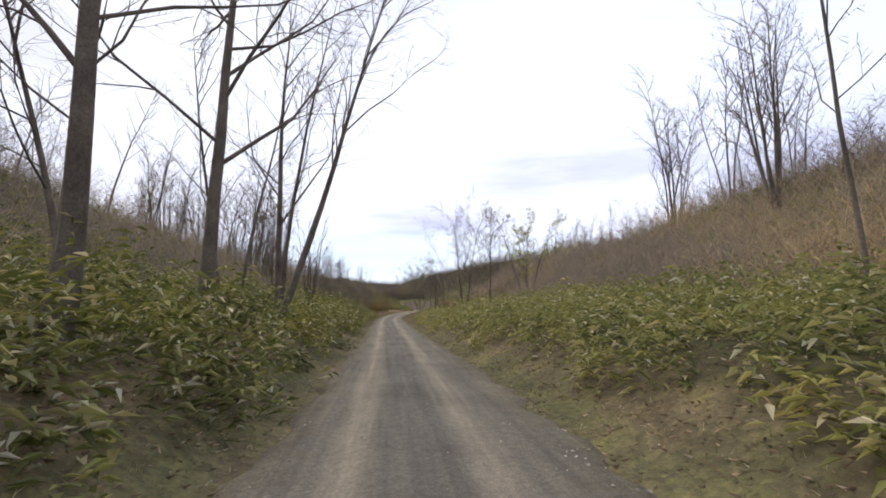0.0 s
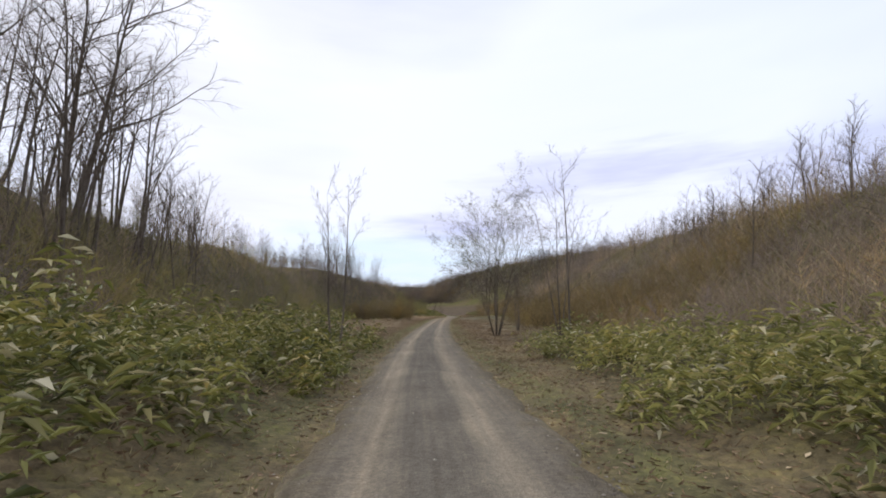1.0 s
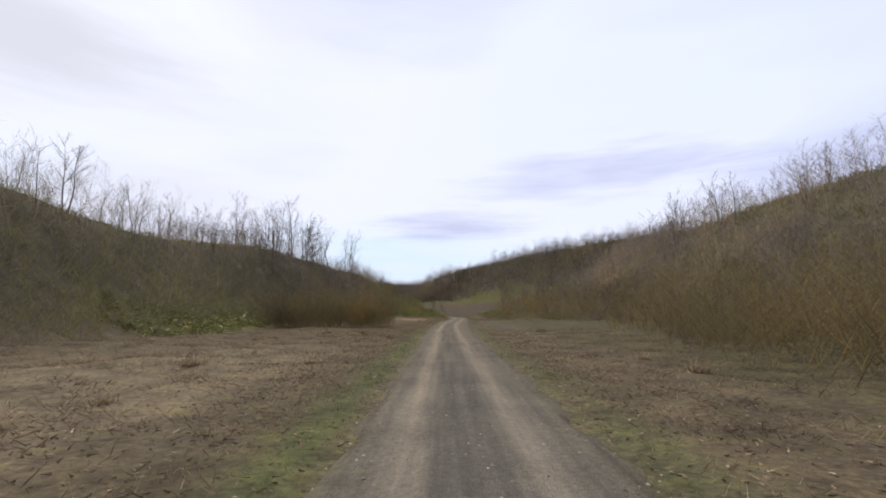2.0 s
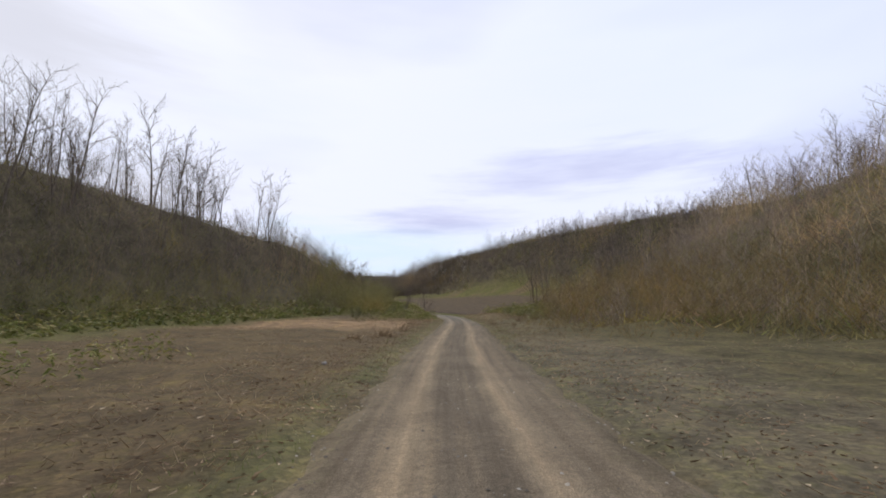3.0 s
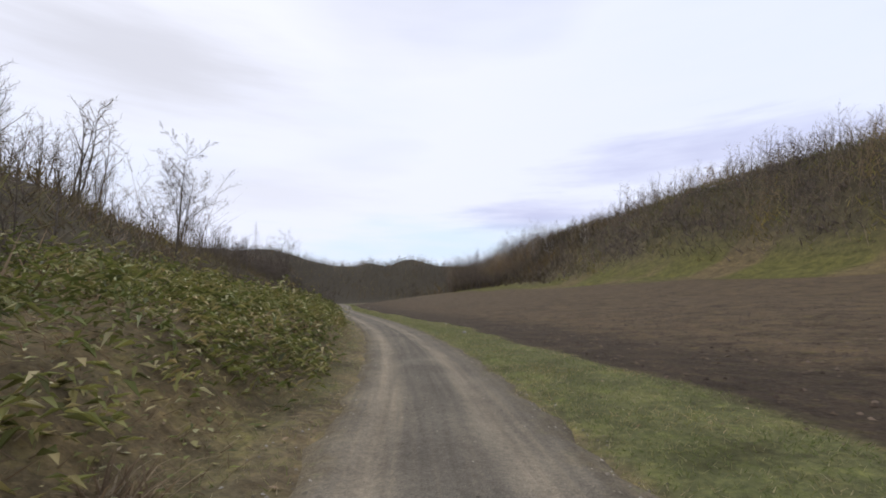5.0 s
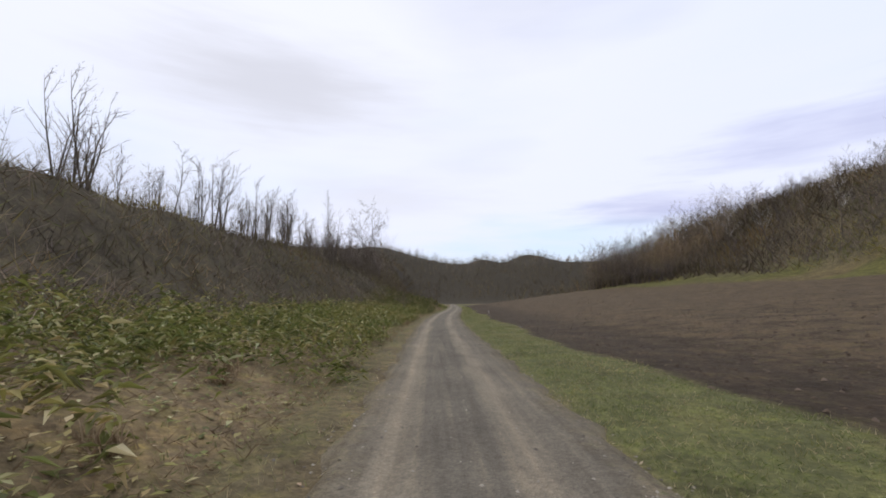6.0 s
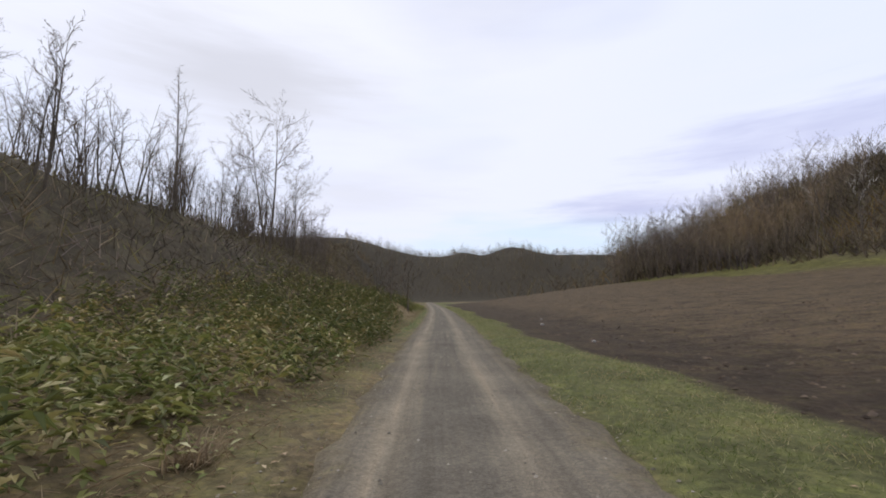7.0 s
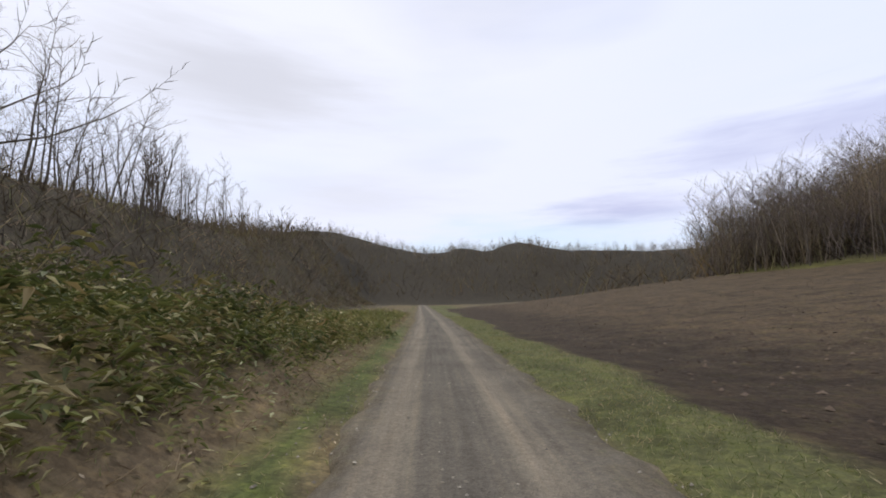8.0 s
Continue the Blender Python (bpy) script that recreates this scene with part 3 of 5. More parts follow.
def soil(s, d):
    """The base colour of the ground: litter, brown hill, green verge, tan clearing, ploughed field."""
    x, y = place(s, d)
    a = np.abs(d)[:, None]
    c = np.tile(np.array([[0.19, 0.148, 0.092]]), (len(s), 1))

    def lay(colour, w):
        return c + (np.array([colour]) - c) * np.clip(w, 0, 1)[:, None]

    rough = waves(x, y, 2.3, 11) * 0.5 + waves(x, y, 0.9, 12) * 0.4
    c = lay((0.14, 0.115, 0.08), ease(np.abs(d), 6, 12))
    # hills of the first stretch lightened: their haze is put into the colour
    c = lay((0.165, 0.133, 0.098), ease(np.abs(d), 6, 12) * (1 - ease(s, 34, 46)))
    # the long left ridge's darker look is put into its ground colour
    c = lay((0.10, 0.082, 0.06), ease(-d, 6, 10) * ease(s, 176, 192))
    c = lay((0.115, 0.13, 0.052), ease(1.2 - np.abs(np.abs(d) - 1.8) + rough, 0.5, 1.3) * 0.55)
    # ground beneath the bamboo darkened: the shade of its leaves is painted in
    c = lay((0.088, 0.082, 0.038), ease(np.abs(d), 2.4, 3.6) * (1 - ease(np.abs(d), 9.5 - 1.5 * (d > 0), 13 - 2 * (d > 0))) * (1 - ease(s, 45, 58)))
    c = lay((0.085, 0.07, 0.05), ease(s, 160, 175) * ease(d, 62, 78))
    c = lay((0.058, 0.048, 0.037), ease(s, 398, 415))
    open_left = ease(s, 52, 62) * (1 - ease(s, 140, 150)) * ease(-d, 1.6, 2.4) * (1 - ease(-d, 14, 19))
    c = lay((0.145, 0.106, 0.064), open_left)
    c = lay((0.165, 0.125, 0.082), ease(s, 50, 60) * (1 - ease(s, 92, 104)) * ease(np.abs(d), 1.6, 2.6) * (1 - ease(np.abs(d), 14, 20)))
    c = lay((0.125, 0.14, 0.055), ease(s, 46, 56) * (1 - ease(s, 96, 104)) * ease(-d + 0.4 * rough, 1.2, 1.5) * (1 - ease(-d + 0.6 * rough, 1.6, 2.1)) * 0.7)
    c = lay((0.13, 0.15, 0.055), ease(s, 262, 270) * (1 - ease(s, 300, 310)) * ease(-d + 0.4 * rough, 1.1, 1.3) * (1 - ease(-d + 0.5 * rough, 1.6, 2.0)))
    c = lay((0.135, 0.115, 0.07), ease(s, 122, 130) * (1 - ease(s, 150, 156)) * ease(d, 1.4, 2.2) * (1 - ease(d, 12, 18)))
    tan = ease(s + 2 * rough, 130, 134) * (1 - ease(s, 143, 149)) * ease(-d + rough, 2.6, 4.0) * (1 - ease(-d + 2 * rough, 13, 16))
    c = lay((0.335, 0.222, 0.14), tan * 0.9)
    foot_left = np.interp(s, LEFT[:, 0], LEFT[:, 3])
    c = lay((0.165, 0.155, 0.066), ease(s, 94, 102) * (1 - ease(s, 156, 162)) * ease(-d + rough, foot_left - 5, foot_left - 3) * (1 - ease(-d, foot_left + 1, foot_left + 4)))
    tan2 = ease(s + 2 * rough, 62, 67) * (1 - ease(s, 84, 92)) * ease(-d + rough, 2.8, 4.0) * (1 - ease(-d + 2 * rough, 10, 13))
    c = lay((0.26, 0.20, 0.135), tan2 * 0.8)
    pull_in = ease(s, 100, 106) * (1 - ease(s, 122, 128)) * ease(d, 1.2, 2) * (1 - ease(d + rough, 10, 14))
    c = lay((0.150, 0.128, 0.092), pull_in * 0.9)
    right_open = ease(s, 54, 64) * (1 - ease(s, 150, 158)) * ease(d, 4.0, 6.5) * (1 - ease(d, 18, 24))
    c = lay((0.115, 0.098, 0.052), right_open * 0.8)
    c = lay((0.069, 0.051, 0.038), tilled(s, d))
    c = lay((0.113, 0.082, 0.056), tilled(s, d) * ease(d + 1.2 * rough, 6.0, 9.5))
    c = lay((0.20, 0.16, 0.10), ease(s, 146, 150) * (1 - ease(s, 160, 164)) * ease(d + 0.5 * rough, 1.8, 2.4) * (1 - ease(d, 5, 8)) * (0.5 + 0.5 * ease(rough, -0.3, 0.2)))
    c = lay((0.33, 0.235, 0.155), ease(s + rough, 158.5, 160) * (1 - ease(s, 163.5, 165)) * ease(d + 0.5 * rough, 3.0, 3.8) * (1 - ease(d + rough, 6.0, 7.5)) * 0.9)
    bank = ease(s, 143, 150) * (1 - ease(s, 318, 330)) * ease(-d, 1.5, 2.0) * (1 - ease(-d, 5, 8))
    c = lay((0.19, 0.145, 0.082), bank * (0.55 + 0.45 * ease(rough, -0.2, 0.3)))
    verge = ease(s, 160, 168) * (1 - ease(s, 380, 400)) * ease(d, 1.2, 1.6) * (1 - tilled(s, d)) * (1 - ease(d, 5, 7))
    c = lay((0.135, 0.145, 0.06), verge * 0.85)
    bank_clay = ease(s, 272, 276) * (1 - ease(s, 293, 298)) * ease(-d, 1.65, 1.95) * (1 - ease(-d + 0.5 * rough, clay_edge(s), clay_edge(s) + 0.8)) + 0.8 * np.exp(-((s - 219) / 2.5) ** 2) * ease(-d, 1.6, 2.2) * (1 - ease(-d, 3.2, 4.0))
    c = lay((0.27, 0.20, 0.128), bank_clay)
    foot = np.interp(s, RIGHT[:, 0], RIGHT[:, 3])
    strip = ease(s, 165, 175) * (1 - ease(s, 350, 365)) * ease(d, foot - 9, foot - 6) * (1 - ease(d, foot + 9 - 6 * ease(s, 262, 292), foot + 14 - 8 * ease(s, 262, 292))) * (1 - tilled(s, d))
    c = lay((0.125, 0.118, 0.042), strip)
    c = lay((0.16, 0.12, 0.07), strip * ease(waves(x, y, 14, 15), 0.05, 0.35) * (1 - ease(s, 270, 300)))
    # all soil tones tuned together: a little greyer and darker
    return 0.80 * (c + (c.mean(axis=1, keepdims=True) - c) * 0.07) * np.array([[0.97, 1.0, 1.0]])


colours = ground_mesh.color_attributes.new("soil", "FLOAT_COLOR", "POINT")
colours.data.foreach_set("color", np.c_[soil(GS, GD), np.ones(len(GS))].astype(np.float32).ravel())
tagged(new("ground", ground_mesh), "brown leaf litter, dry grass and tilled soil between low wooded hills", "ground", kind="structure")

def road_height(s, d):
    x, y = place(s, d)
    rut = 0.030 * (np.exp(-((np.abs(d) - 0.55) / 0.17) ** 2))
    return 0.045 * (1 - (d / ROAD_HALF) ** 2) - rut + 0.008 * waves(x, y, 1.4, 21) - 0.075 * ease(np.abs(d), 1.02, ROAD_HALF)


road_mesh, RS, RD = grid_mesh("road", np.r_[np.arange(-30, 300, 0.4), np.arange(300, 425, 2.0)], np.linspace(-ROAD_HALF, ROAD_HALF, 27), road_height, M_GRAVEL)
# ragged edges
co = np.zeros(len(RS) * 3, np.float32)
road_mesh.vertices.foreach_get("co", co)
co = co.reshape(-1, 3)
rag = 0.02 * np.sin(RS * 0.7 + np.sign(RD)) + 0.06 * np.sin(RS * 2.7 + 2 * np.sign(RD)) + 0.05 * np.sin(RS * 6.1 + np.sign(RD))
wide = RD * half_road(RS, RD) / ROAD_HALF * (1 + rag * ease(np.abs(RD), 0.8, ROAD_HALF))
co[:, 0], co[:, 1] = place(RS, wide)
road_mesh.vertices.foreach_set("co", co.ravel())
uv = road_mesh.uv_layers.new(name="across")
loops = np.zeros(len(road_mesh.loops), np.int32)
road_mesh.loops.foreach_get("vertex_index", loops)
uv.data.foreach_set("uv", np.c_[wide[loops], RS[loops]].astype(np.float32).ravel())
uv = road_mesh.uv_layers.new(name="reach")
uv.data.foreach_set("uv", np.c_[RD[loops], RS[loops]].astype(np.float32).ravel())
road_mesh.update()
tagged(new("road", road_mesh), "narrow grey gravel track with two pale dusty wheel lanes", "road", kind="structure")


# ---- trees ----
class Wood:
    """Collects tapered limbs as one mesh."""

    def __init__(self):
        self.v, self.f = [], []

    def tube(self, pts, radii, sides):
        base = len(self.v)
        last = len(pts) - 1
        for i, (p, r) in enumerate(zip(pts, radii)):
            way = (pts[min(i + 1, last)] - pts[max(i - 1, 0)]).normalized()
            u = way.orthogonal().normalized()
            w = way.cross(u)
            if i == last:
                self.v.append(p[:])
                continue
            for k in range(sides):
                a = 6.2832 * k / sides
                self.v.append((p + (u * math.cos(a) + w * math.sin(a)) * r)[:])
        for i in range(last):
            for k in range(sides):
                a, b = base + i * sides + k, base + i * sides + (k + 1) % sides
                if i == last - 1:
                    self.f.append((a, b, base + last * sides))
                else:
                    self.f.append((a, b, b + sides, a + sides))

    def mesh(self, name, mat):
        return mesh_from(name, self.v, self.f, [mat])


def shoot(rng, p, way, length, parts, wobble, lift):
    """A bent line of points that grows from p."""
    pts, d = [p.copy()], way.normalized()
    for _ in range(parts):
        d = (d + Vector((rng.gauss(0, wobble), rng.gauss(0, wobble), rng.gauss(0, wobble) + lift))).normalized()
        pts.append(pts[-1] + d * (length / parts))
    return pts


def along(pts, t):
    x = t * (len(pts) - 1)
    i = min(int(x), len(pts) - 2)
    return pts[i].lerp(pts[i + 1], x - i), (pts[i + 1] - pts[i]).normalized()


def aside(rng, way, spread):
    """A direction that leaves way by about spread degrees."""
    a = rng.uniform(0, 6.2832)
    u = way.orthogonal().normalized()
    w = way.cross(u)
    s = radians(spread * rng.uniform(0.75, 1.3))
    return (way * math.cos(s) + (u * math.cos(a) + w * math.sin(a)) * math.sin(s)).normalized()


def branch_out(rng, wood, twigs, pts, r, level, spec, tips):
    """Side branches along a limb, and theirs in turn, down to twigs."""
    count, start, ratio, spread, lift = spec[level]
    length = sum((b - a).length for a, b in zip(pts, pts[1:]))
    last = level == len(spec) - 1
    for k in range(count):
        t = start + (0.98 - start) * ((k + rng.uniform(0, 1)) / count)
        p, way = along(pts, t)
        n = length * ratio * rng.uniform(0.6, 1.25) * (1.15 - 0.65 * t if count < 40 else 1.15 - 1.05 * t)
        side = aside(rng, way, spread)
        if last:
            k2 = 2 if LIMB_SIDES[0] > 3 else 1
            line_ = shoot(rng, p, side, n, k2, 0.16, lift)
            rr = max(spec_twig[0], r * 0.22)
            twigs.tube(line_, [rr, rr * 0.7, 0] if k2 == 2 else [rr, 0], 3)
            tips.append(line_[-1])
            tips.append(line_[0].lerp(line_[-1], 0.6))
        else:
            rr = r * ((0.40 if LIMB_SIDES[0] > 3 else 0.50) - 0.2 * t) * rng.uniform(0.75, 1.05) * (0.5 if len(spec) == 2 and count > 40 else 1)
            k5 = 5 if LIMB_SIDES[0] > 3 else 2
            line_ = shoot(rng, p, side, n, k5, 0.15, lift)
            wood.tube(line_, [rr * (1 - 0.8 * i / k5) for i in range(k5)] + [0], LIMB_SIDES[0])
            branch_out(rng, wood, twigs, line_, rr, level + 1, spec, tips)


spec_twig, LIMB_SIDES = [0.006], [4]
KINDS = {
    # levels of branching: how many, from where, length to parent, spread, lift
    "broad": [(15, 0.26, 0.46, 50, 0.05), (9, 0.2, 0.42, 40, 0.05), (8, 0.12, 0.45, 38, 0.02)],
    "slim": [(12, 0.30, 0.36, 42, 0.07), (8, 0.15, 0.44, 40, 0.04)],
    "slim_near": [(13, 0.26, 0.32, 38, 0.07), (6, 0.2, 0.42, 36, 0.05), (5, 0.2, 0.4, 34, 0.02)],
    "larch": [(80, 0.16, 0.27, 60, 0.06), (11, 0.1, 0.36, 44, 0.04)],
    "pole": [(14, 0.34, 0.28, 40, 0.07), (9, 0.15, 0.46, 40, 0.04)],
    "clump": [(7, 0.25, 0.36, 30, 0.06), (6, 0.2, 0.42, 32, 0.04)],
    "fan": [(14, 0.40, 0.42, 30, 0.03), (8, 0.2, 0.42, 34, 0.02), (6, 0.15, 0.45, 34, 0.0)],
    "crowned": [(13, 0.24, 0.56, 46, 0.08), (10, 0.2, 0.42, 38, 0.06), (9, 0.1, 0.42, 38, 0.03)],
    "willow": [(9, 0.24, 0.56, 50, 0.02), (7, 0.15, 0.46, 40, 0.0), (6, 0.1, 0.5, 38, 0.0)],
    "round": [(8, 0.30, 0.46, 40, 0.04), (7, 0.2, 0.46, 40, 0.03), (5, 0.15, 0.45, 38, 0.0)],
}


def make_tree(name, kind, height, girth, seed, stems=1, lean=(0, 0), spread=14, twig=0.006, leaves=None, leaf_size=0.05, leaf_share=0.5, bark=None, wobble=0.06):
    """A bare tree standing at the origin: trunk with limbs, a crown of twigs and, where it has some, its first leaves."""
    rng = random.Random(seed)
    spec_twig[0] = twig
    wood, twigs, tips = Wood(), Wood(), []
    for k in range(stems):
        a = 6.2832 * (k + rng.uniform(-0.3, 0.3)) / stems
        out_ = radians(spread * rng.uniform(0.5, 1.2)) if stems > 1 else 0
        way = Vector((math.cos(a) * math.sin(out_) + lean[0], math.sin(a) * math.sin(out_) + lean[1], math.cos(out_)))
        h = height * (rng.uniform(0.75, 1.05) if stems > 1 else 1)
        r = girth * (rng.uniform(0.7, 1.0) if stems > 1 else 1)
        foot_ = Vector((math.cos(a), math.sin(a), 0)) * (girth * 1.2 if stems > 1 else 0)
        pts = shoot(rng, foot_ + Vector((0, 0, -0.25)), way, h + 0.25, 9, 0.012 if kind == "larch" else wobble, 0.03)
        radii = [r * 1.35] + [r * (1 - 0.09 * i) for i in range(1, 9)] + [0]
        if kind != "larch":
            radii = [r * 1.35] + [r * (1 - 0.105 * i) for i in range(1, 9)] + [0]
        wood.tube(pts, radii, LIMB_SIDES[0] + 3)
        branch_out(rng, twigs if kind == "larch" else wood, twigs, pts, r, 0, KINDS[kind], tips)
    tree = new(name)
    part("trunk", wood.mesh("trunk", bark or M_BARK), tree)
    part("crown", twigs.mesh("crown", bark or M_TWIG), tree)
    if leaves:
        v, f = [], []
        for p in tips:
            for _ in range(2):
                if rng.random() > leaf_share:
                    continue
                c = p + Vector([rng.gauss(0, 0.06) for _ in range(3)])
                u = Vector([rng.gauss(0, 1) for _ in range(3)]).normalized()
                w = u.orthogonal().normalized()
                n = len(v)
                k = leaf_size * rng.uniform(0.6, 1.3)
                v += [(c - u * k)[:], (c + w * k * 0.45)[:], (c + u * k)[:], (c - w * k * 0.45)[:]]
                f += [(n, n + 1, n + 2), (n, n + 2, n + 3)]
        part("foliage", mesh_from("foliage", v, f, [leaves], False), tree, "small pale new leaves")
    return tree


def part(name, me, parent, label=""):
    ob = new(name, me)
    ob.parent = parent
    if label:
        tagged(ob, label)
    return ob


def stand(tree, s, d, turn=0.0, scale=1.0, sink=0.05):
    tree.matrix_basis = Matrix.LocRotScale(point(s, d - KEEP, -sink), Euler((0, 0, turn)), Vector((scale, scale, scale)))
    return tree


M_NEWLEAF = leafy("new_leaf", [(0.0, (0.254, 0.274, 0.0648)), (0.6, (0.413, 0.403, 0.108)), (1.0, (0.603, 0.518, 0.173))], 0.35, 0.6)
M_CATKIN = leafy("willow_bud", [(0.0, (0.10, 0.10, 0.055)), (0.6, (0.17, 0.17, 0.10)), (1.0, (0.26, 0.25, 0.16))], 0.2, 0.7)
M_DRYLEAF = leafy("withered_leaf", [(0.0, (0.06, 0.035, 0.022)), (1.0, (0.12, 0.065, 0.035))], 0.1, 0.8)

# trees beside the track: name, label, kind, s, d, height, girth, stems, lean towards the road, twig
NEAR_TREES = [
    ("roadside_tree", "thick bare grey-brown tree in dwarf bamboo on the bank", "broad", 5.3, -3.55, 12.0, 0.145, 1, 0.09),
    ("roadside_tree", "dark bare tree with a long low limb over the bamboo", "broad", 6.6, -4.55, 11.0, 0.075, 1, -0.01),
    ("roadside_tree", "bare forked tree on the bamboo bank", "broad", 9.6, -6.2, 9.0, 0.08, 1, -0.2),
    ("roadside_tree", "tall straight bare tree on the bamboo bank", "broad", 10.0, -3.85, 13.0, 0.17, 1, 0.06),
    ("roadside_tree", "slender bare tree with a twisted stem", "slim_near", 10.9, -3.6, 9.0, 0.06, 2, -0.02),
    ("roadside_tree", "slender bare straight tree on the bank", "slim_near", 13.5, -3.15, 11.5, 0.105, 1, -0.01),
    ("roadside_tree", "bare tree leaning over the track from the bank", "fan", 12.2, -2.95, 10.5, 0.11, 1, 0.36),
    ("roadside_tree", "slim bare tree bending towards the track", "slim_near", 12.5, -2.95, 10.0, 0.07, 1, 0.16),
    ("roadside_tree", "tall many-stemmed bare tree on the slope", "slim_near", 18.0, 17.3, 10.0, 0.10, 7, -0.06),
    ("sapling", "slender bare twin saplings above dwarf bamboo", "slim_near", 17.9, -4.2, 6.6, 0.045, 2, 0.0),
    ("sapling", "many-stemmed bare bush on the bamboo bank", "clump", 19.6, -3.3, 4.6, 0.035, 9, 0.02),
    ("sapling", "thin bare sapling leaning beside the track", "slim_near", 4.3, 5.15, 7.5, 0.035, 1, -0.03),
    ("roadside_tree", "bare spreading tree with upswept branches in bamboo", "crowned", 23.8, 4.1, 5.6, 0.06, 2, -0.05),
    ("roadside_tree", "small bare spreading tree in dwarf bamboo", "crowned", 18.7, 4.2, 4.0, 0.06, 1, 0.0),
    ("sapling", "many-stemmed sapling with a few first leaves", "slim_near", 35.3, 3.7, 4.7, 0.045, 4, 0.06),
    ("sapling", "leaning bare pole-like sapling", "slim_near", 50.5, 4.6, 6.2, 0.04, 1, 0.0),
    ("sapling", "bare sapling with upright side branches by the track", "slim_near", 49.6, -2.2, 5.2, 0.05, 2, 0.0),
    ("sapling", "bare V-shaped sapling on dry grass", "slim_near", 60.0, 7.0, 7.2, 0.05, 3, 0.0),
    ("sapling", "young bare tree on brown dry grass", "slim_near", 68.4, 6.2, 5.4, 0.045, 3, 0.0),
    ("roadside_tree", "tall bare double tree on the ridge", "broad", 59.5, -17.9, 15.0, 0.19, 2, 0.06),
    ("roadside_tree", "tall thin bare tree on the ridge", "slim_near", 62.0, -24.8, 15.0, 0.12, 1, 0.0),
    ("roadside_tree", "tall bare forked tree on the high ridge", "broad", 160.0, -27.0, 7.5, 0.13, 2, 0.0),
    ("roadside_tree", "tall bare tree on the high ridge", "broad", 155.0, -29.5, 9.5, 0.13, 1, 0.0),
    ("roadside_tree", "crooked bare tree at the edge of the scrub", "round", 154.0, 8.7, 6.4, 0.10, 2, -0.10),
    ("sapling", "slender bare tree at the edge of the scrub", "slim_near", 151.5, 8.9, 7.4, 0.06, 3, 0.0),
    ("sapling", "bare bushy young tree in bamboo", "clump", 156.5, 10.5, 5.0, 0.05, 5, 0.0),
    ("roadside_tree", "bare tree high on the brushy bank", "broad", 206.5, -10.6, 6.6, 0.08, 1, 0.05),
    ("roadside_tree", "tall bare tree on the ridge", "broad", 216.0, -13.0, 6.4, 0.075, 2, 0.0),
    ("roadside_tree", "slim bare tree on the ridge", "slim_near", 218.5, -13.6, 6.2, 0.06, 2, 0.0),
    ("roadside_tree", "round-crowned bare tree on the ridge", "round", 245.7, -16.4, 5.6, 0.09, 2, 0.0),
    ("roadside_tree", "fan-shaped bare tree on the ridge", "round", 256.3, -15.1, 5.6, 0.09, 1, 0.0),
    ("roadside_tree", "tall slim bare tree above the brushy bank", "slim_near", 263.6, -13.0, 6.4, 0.07, 2, 0.0),
    ("roadside_tree", "tall bare crooked tree on the ridge", "broad", 292.3, -13.8, 9.0, 0.09, 1, 0.04),
    ("sapling", "bare twiggy young tree on the bank", "slim_near", 287.4, -10.6, 5.6, 0.05, 2, 0.0),
    ("roadside_tree", "tall Y-shaped bare tree on the ridge", "broad", 282.8, -12.7, 10.6, 0.10, 2, 0.0),
    ("roadside_tree", "dark bare tree spreading over the bank beside the track", "crowned", 281.6, -2.1, 3.4, 0.07, 1, 0.03),
    ("roadside_tree", "bare tree with drooping limbs over the clay bank", "round", 286.6, -4.9, 4.6, 0.06, 2, 0.12),
    ("sapling", "bare leaning bush beside the larch", "slim_near", 153.0, -4.6, 3.4, 0.035, 4, 0.22),
]
for i, (name, label, kind, s, d, h, girth, stems, lean) in enumerate(NEAR_TREES):
    a = float(np.interp(s, S_FINE, TURN_NEAR))
    t = make_tree(name, kind, h, girth, 100 + i, stems, (lean * math.sin(a), -lean * math.cos(a)), 4 if kind == "crowned" else 9, twig=0.0045 if abs(d) < 9 else 0.009, wobble=0.028)
    tagged(stand(t, s, d), label, "tree", "roadside trees")

for i, (s, d, h) in enumerate(((149.0, -2.45, 4.85), (250.8, -3.0, 4.6), (278.2, -3.0, 3.6), (280.4, -18.5, 12.0))):
    a = float(np.interp(s, S_FINE, TURN_NEAR))
    lean = -0.10 if i == 0 else 0.0
    t = make_tree("larch", "larch", h, 0.034 if h < 6 else 0.09, 300 + i, 1, (lean * math.sin(a), -lean * math.cos(a)), twig=0.0048)
    tagged(stand(t, s, d), "young bare larch with a straight leader and short side branches", "tree", "roadside larches")

t = make_tree("willow", "willow", 7.2, 0.038, 411, 10, (-0.05, 0.0), spread=20, twig=0.0038, leaves=M_CATKIN, leaf_size=0.036, leaf_share=0.85, wobble=0.085)
tagged(stand(t, 60.1, 3.75), "many-stemmed willow with small fresh leaves on dry grass", "tree")
t = make_tree("willow_bush", "clump", 3.4, 0.017, 421, 2, spread=7, twig=0.004, leaves=M_CATKIN, leaf_size=0.02, leaf_share=0.6)
tagged(stand(t, 59.3, -3.0), "budding many-stemmed willow bush beside the clearing", "bush")
t = make_tree("spring_tree", "round", 7.6, 0.09, 431, 4, spread=14, twig=0.008, leaves=M_NEWLEAF, leaf_size=0.065, leaf_share=0.95)
tagged(stand(t, 35.0, 11.1), "tree in yellow-green spring leaf among bare scrub", "tree")
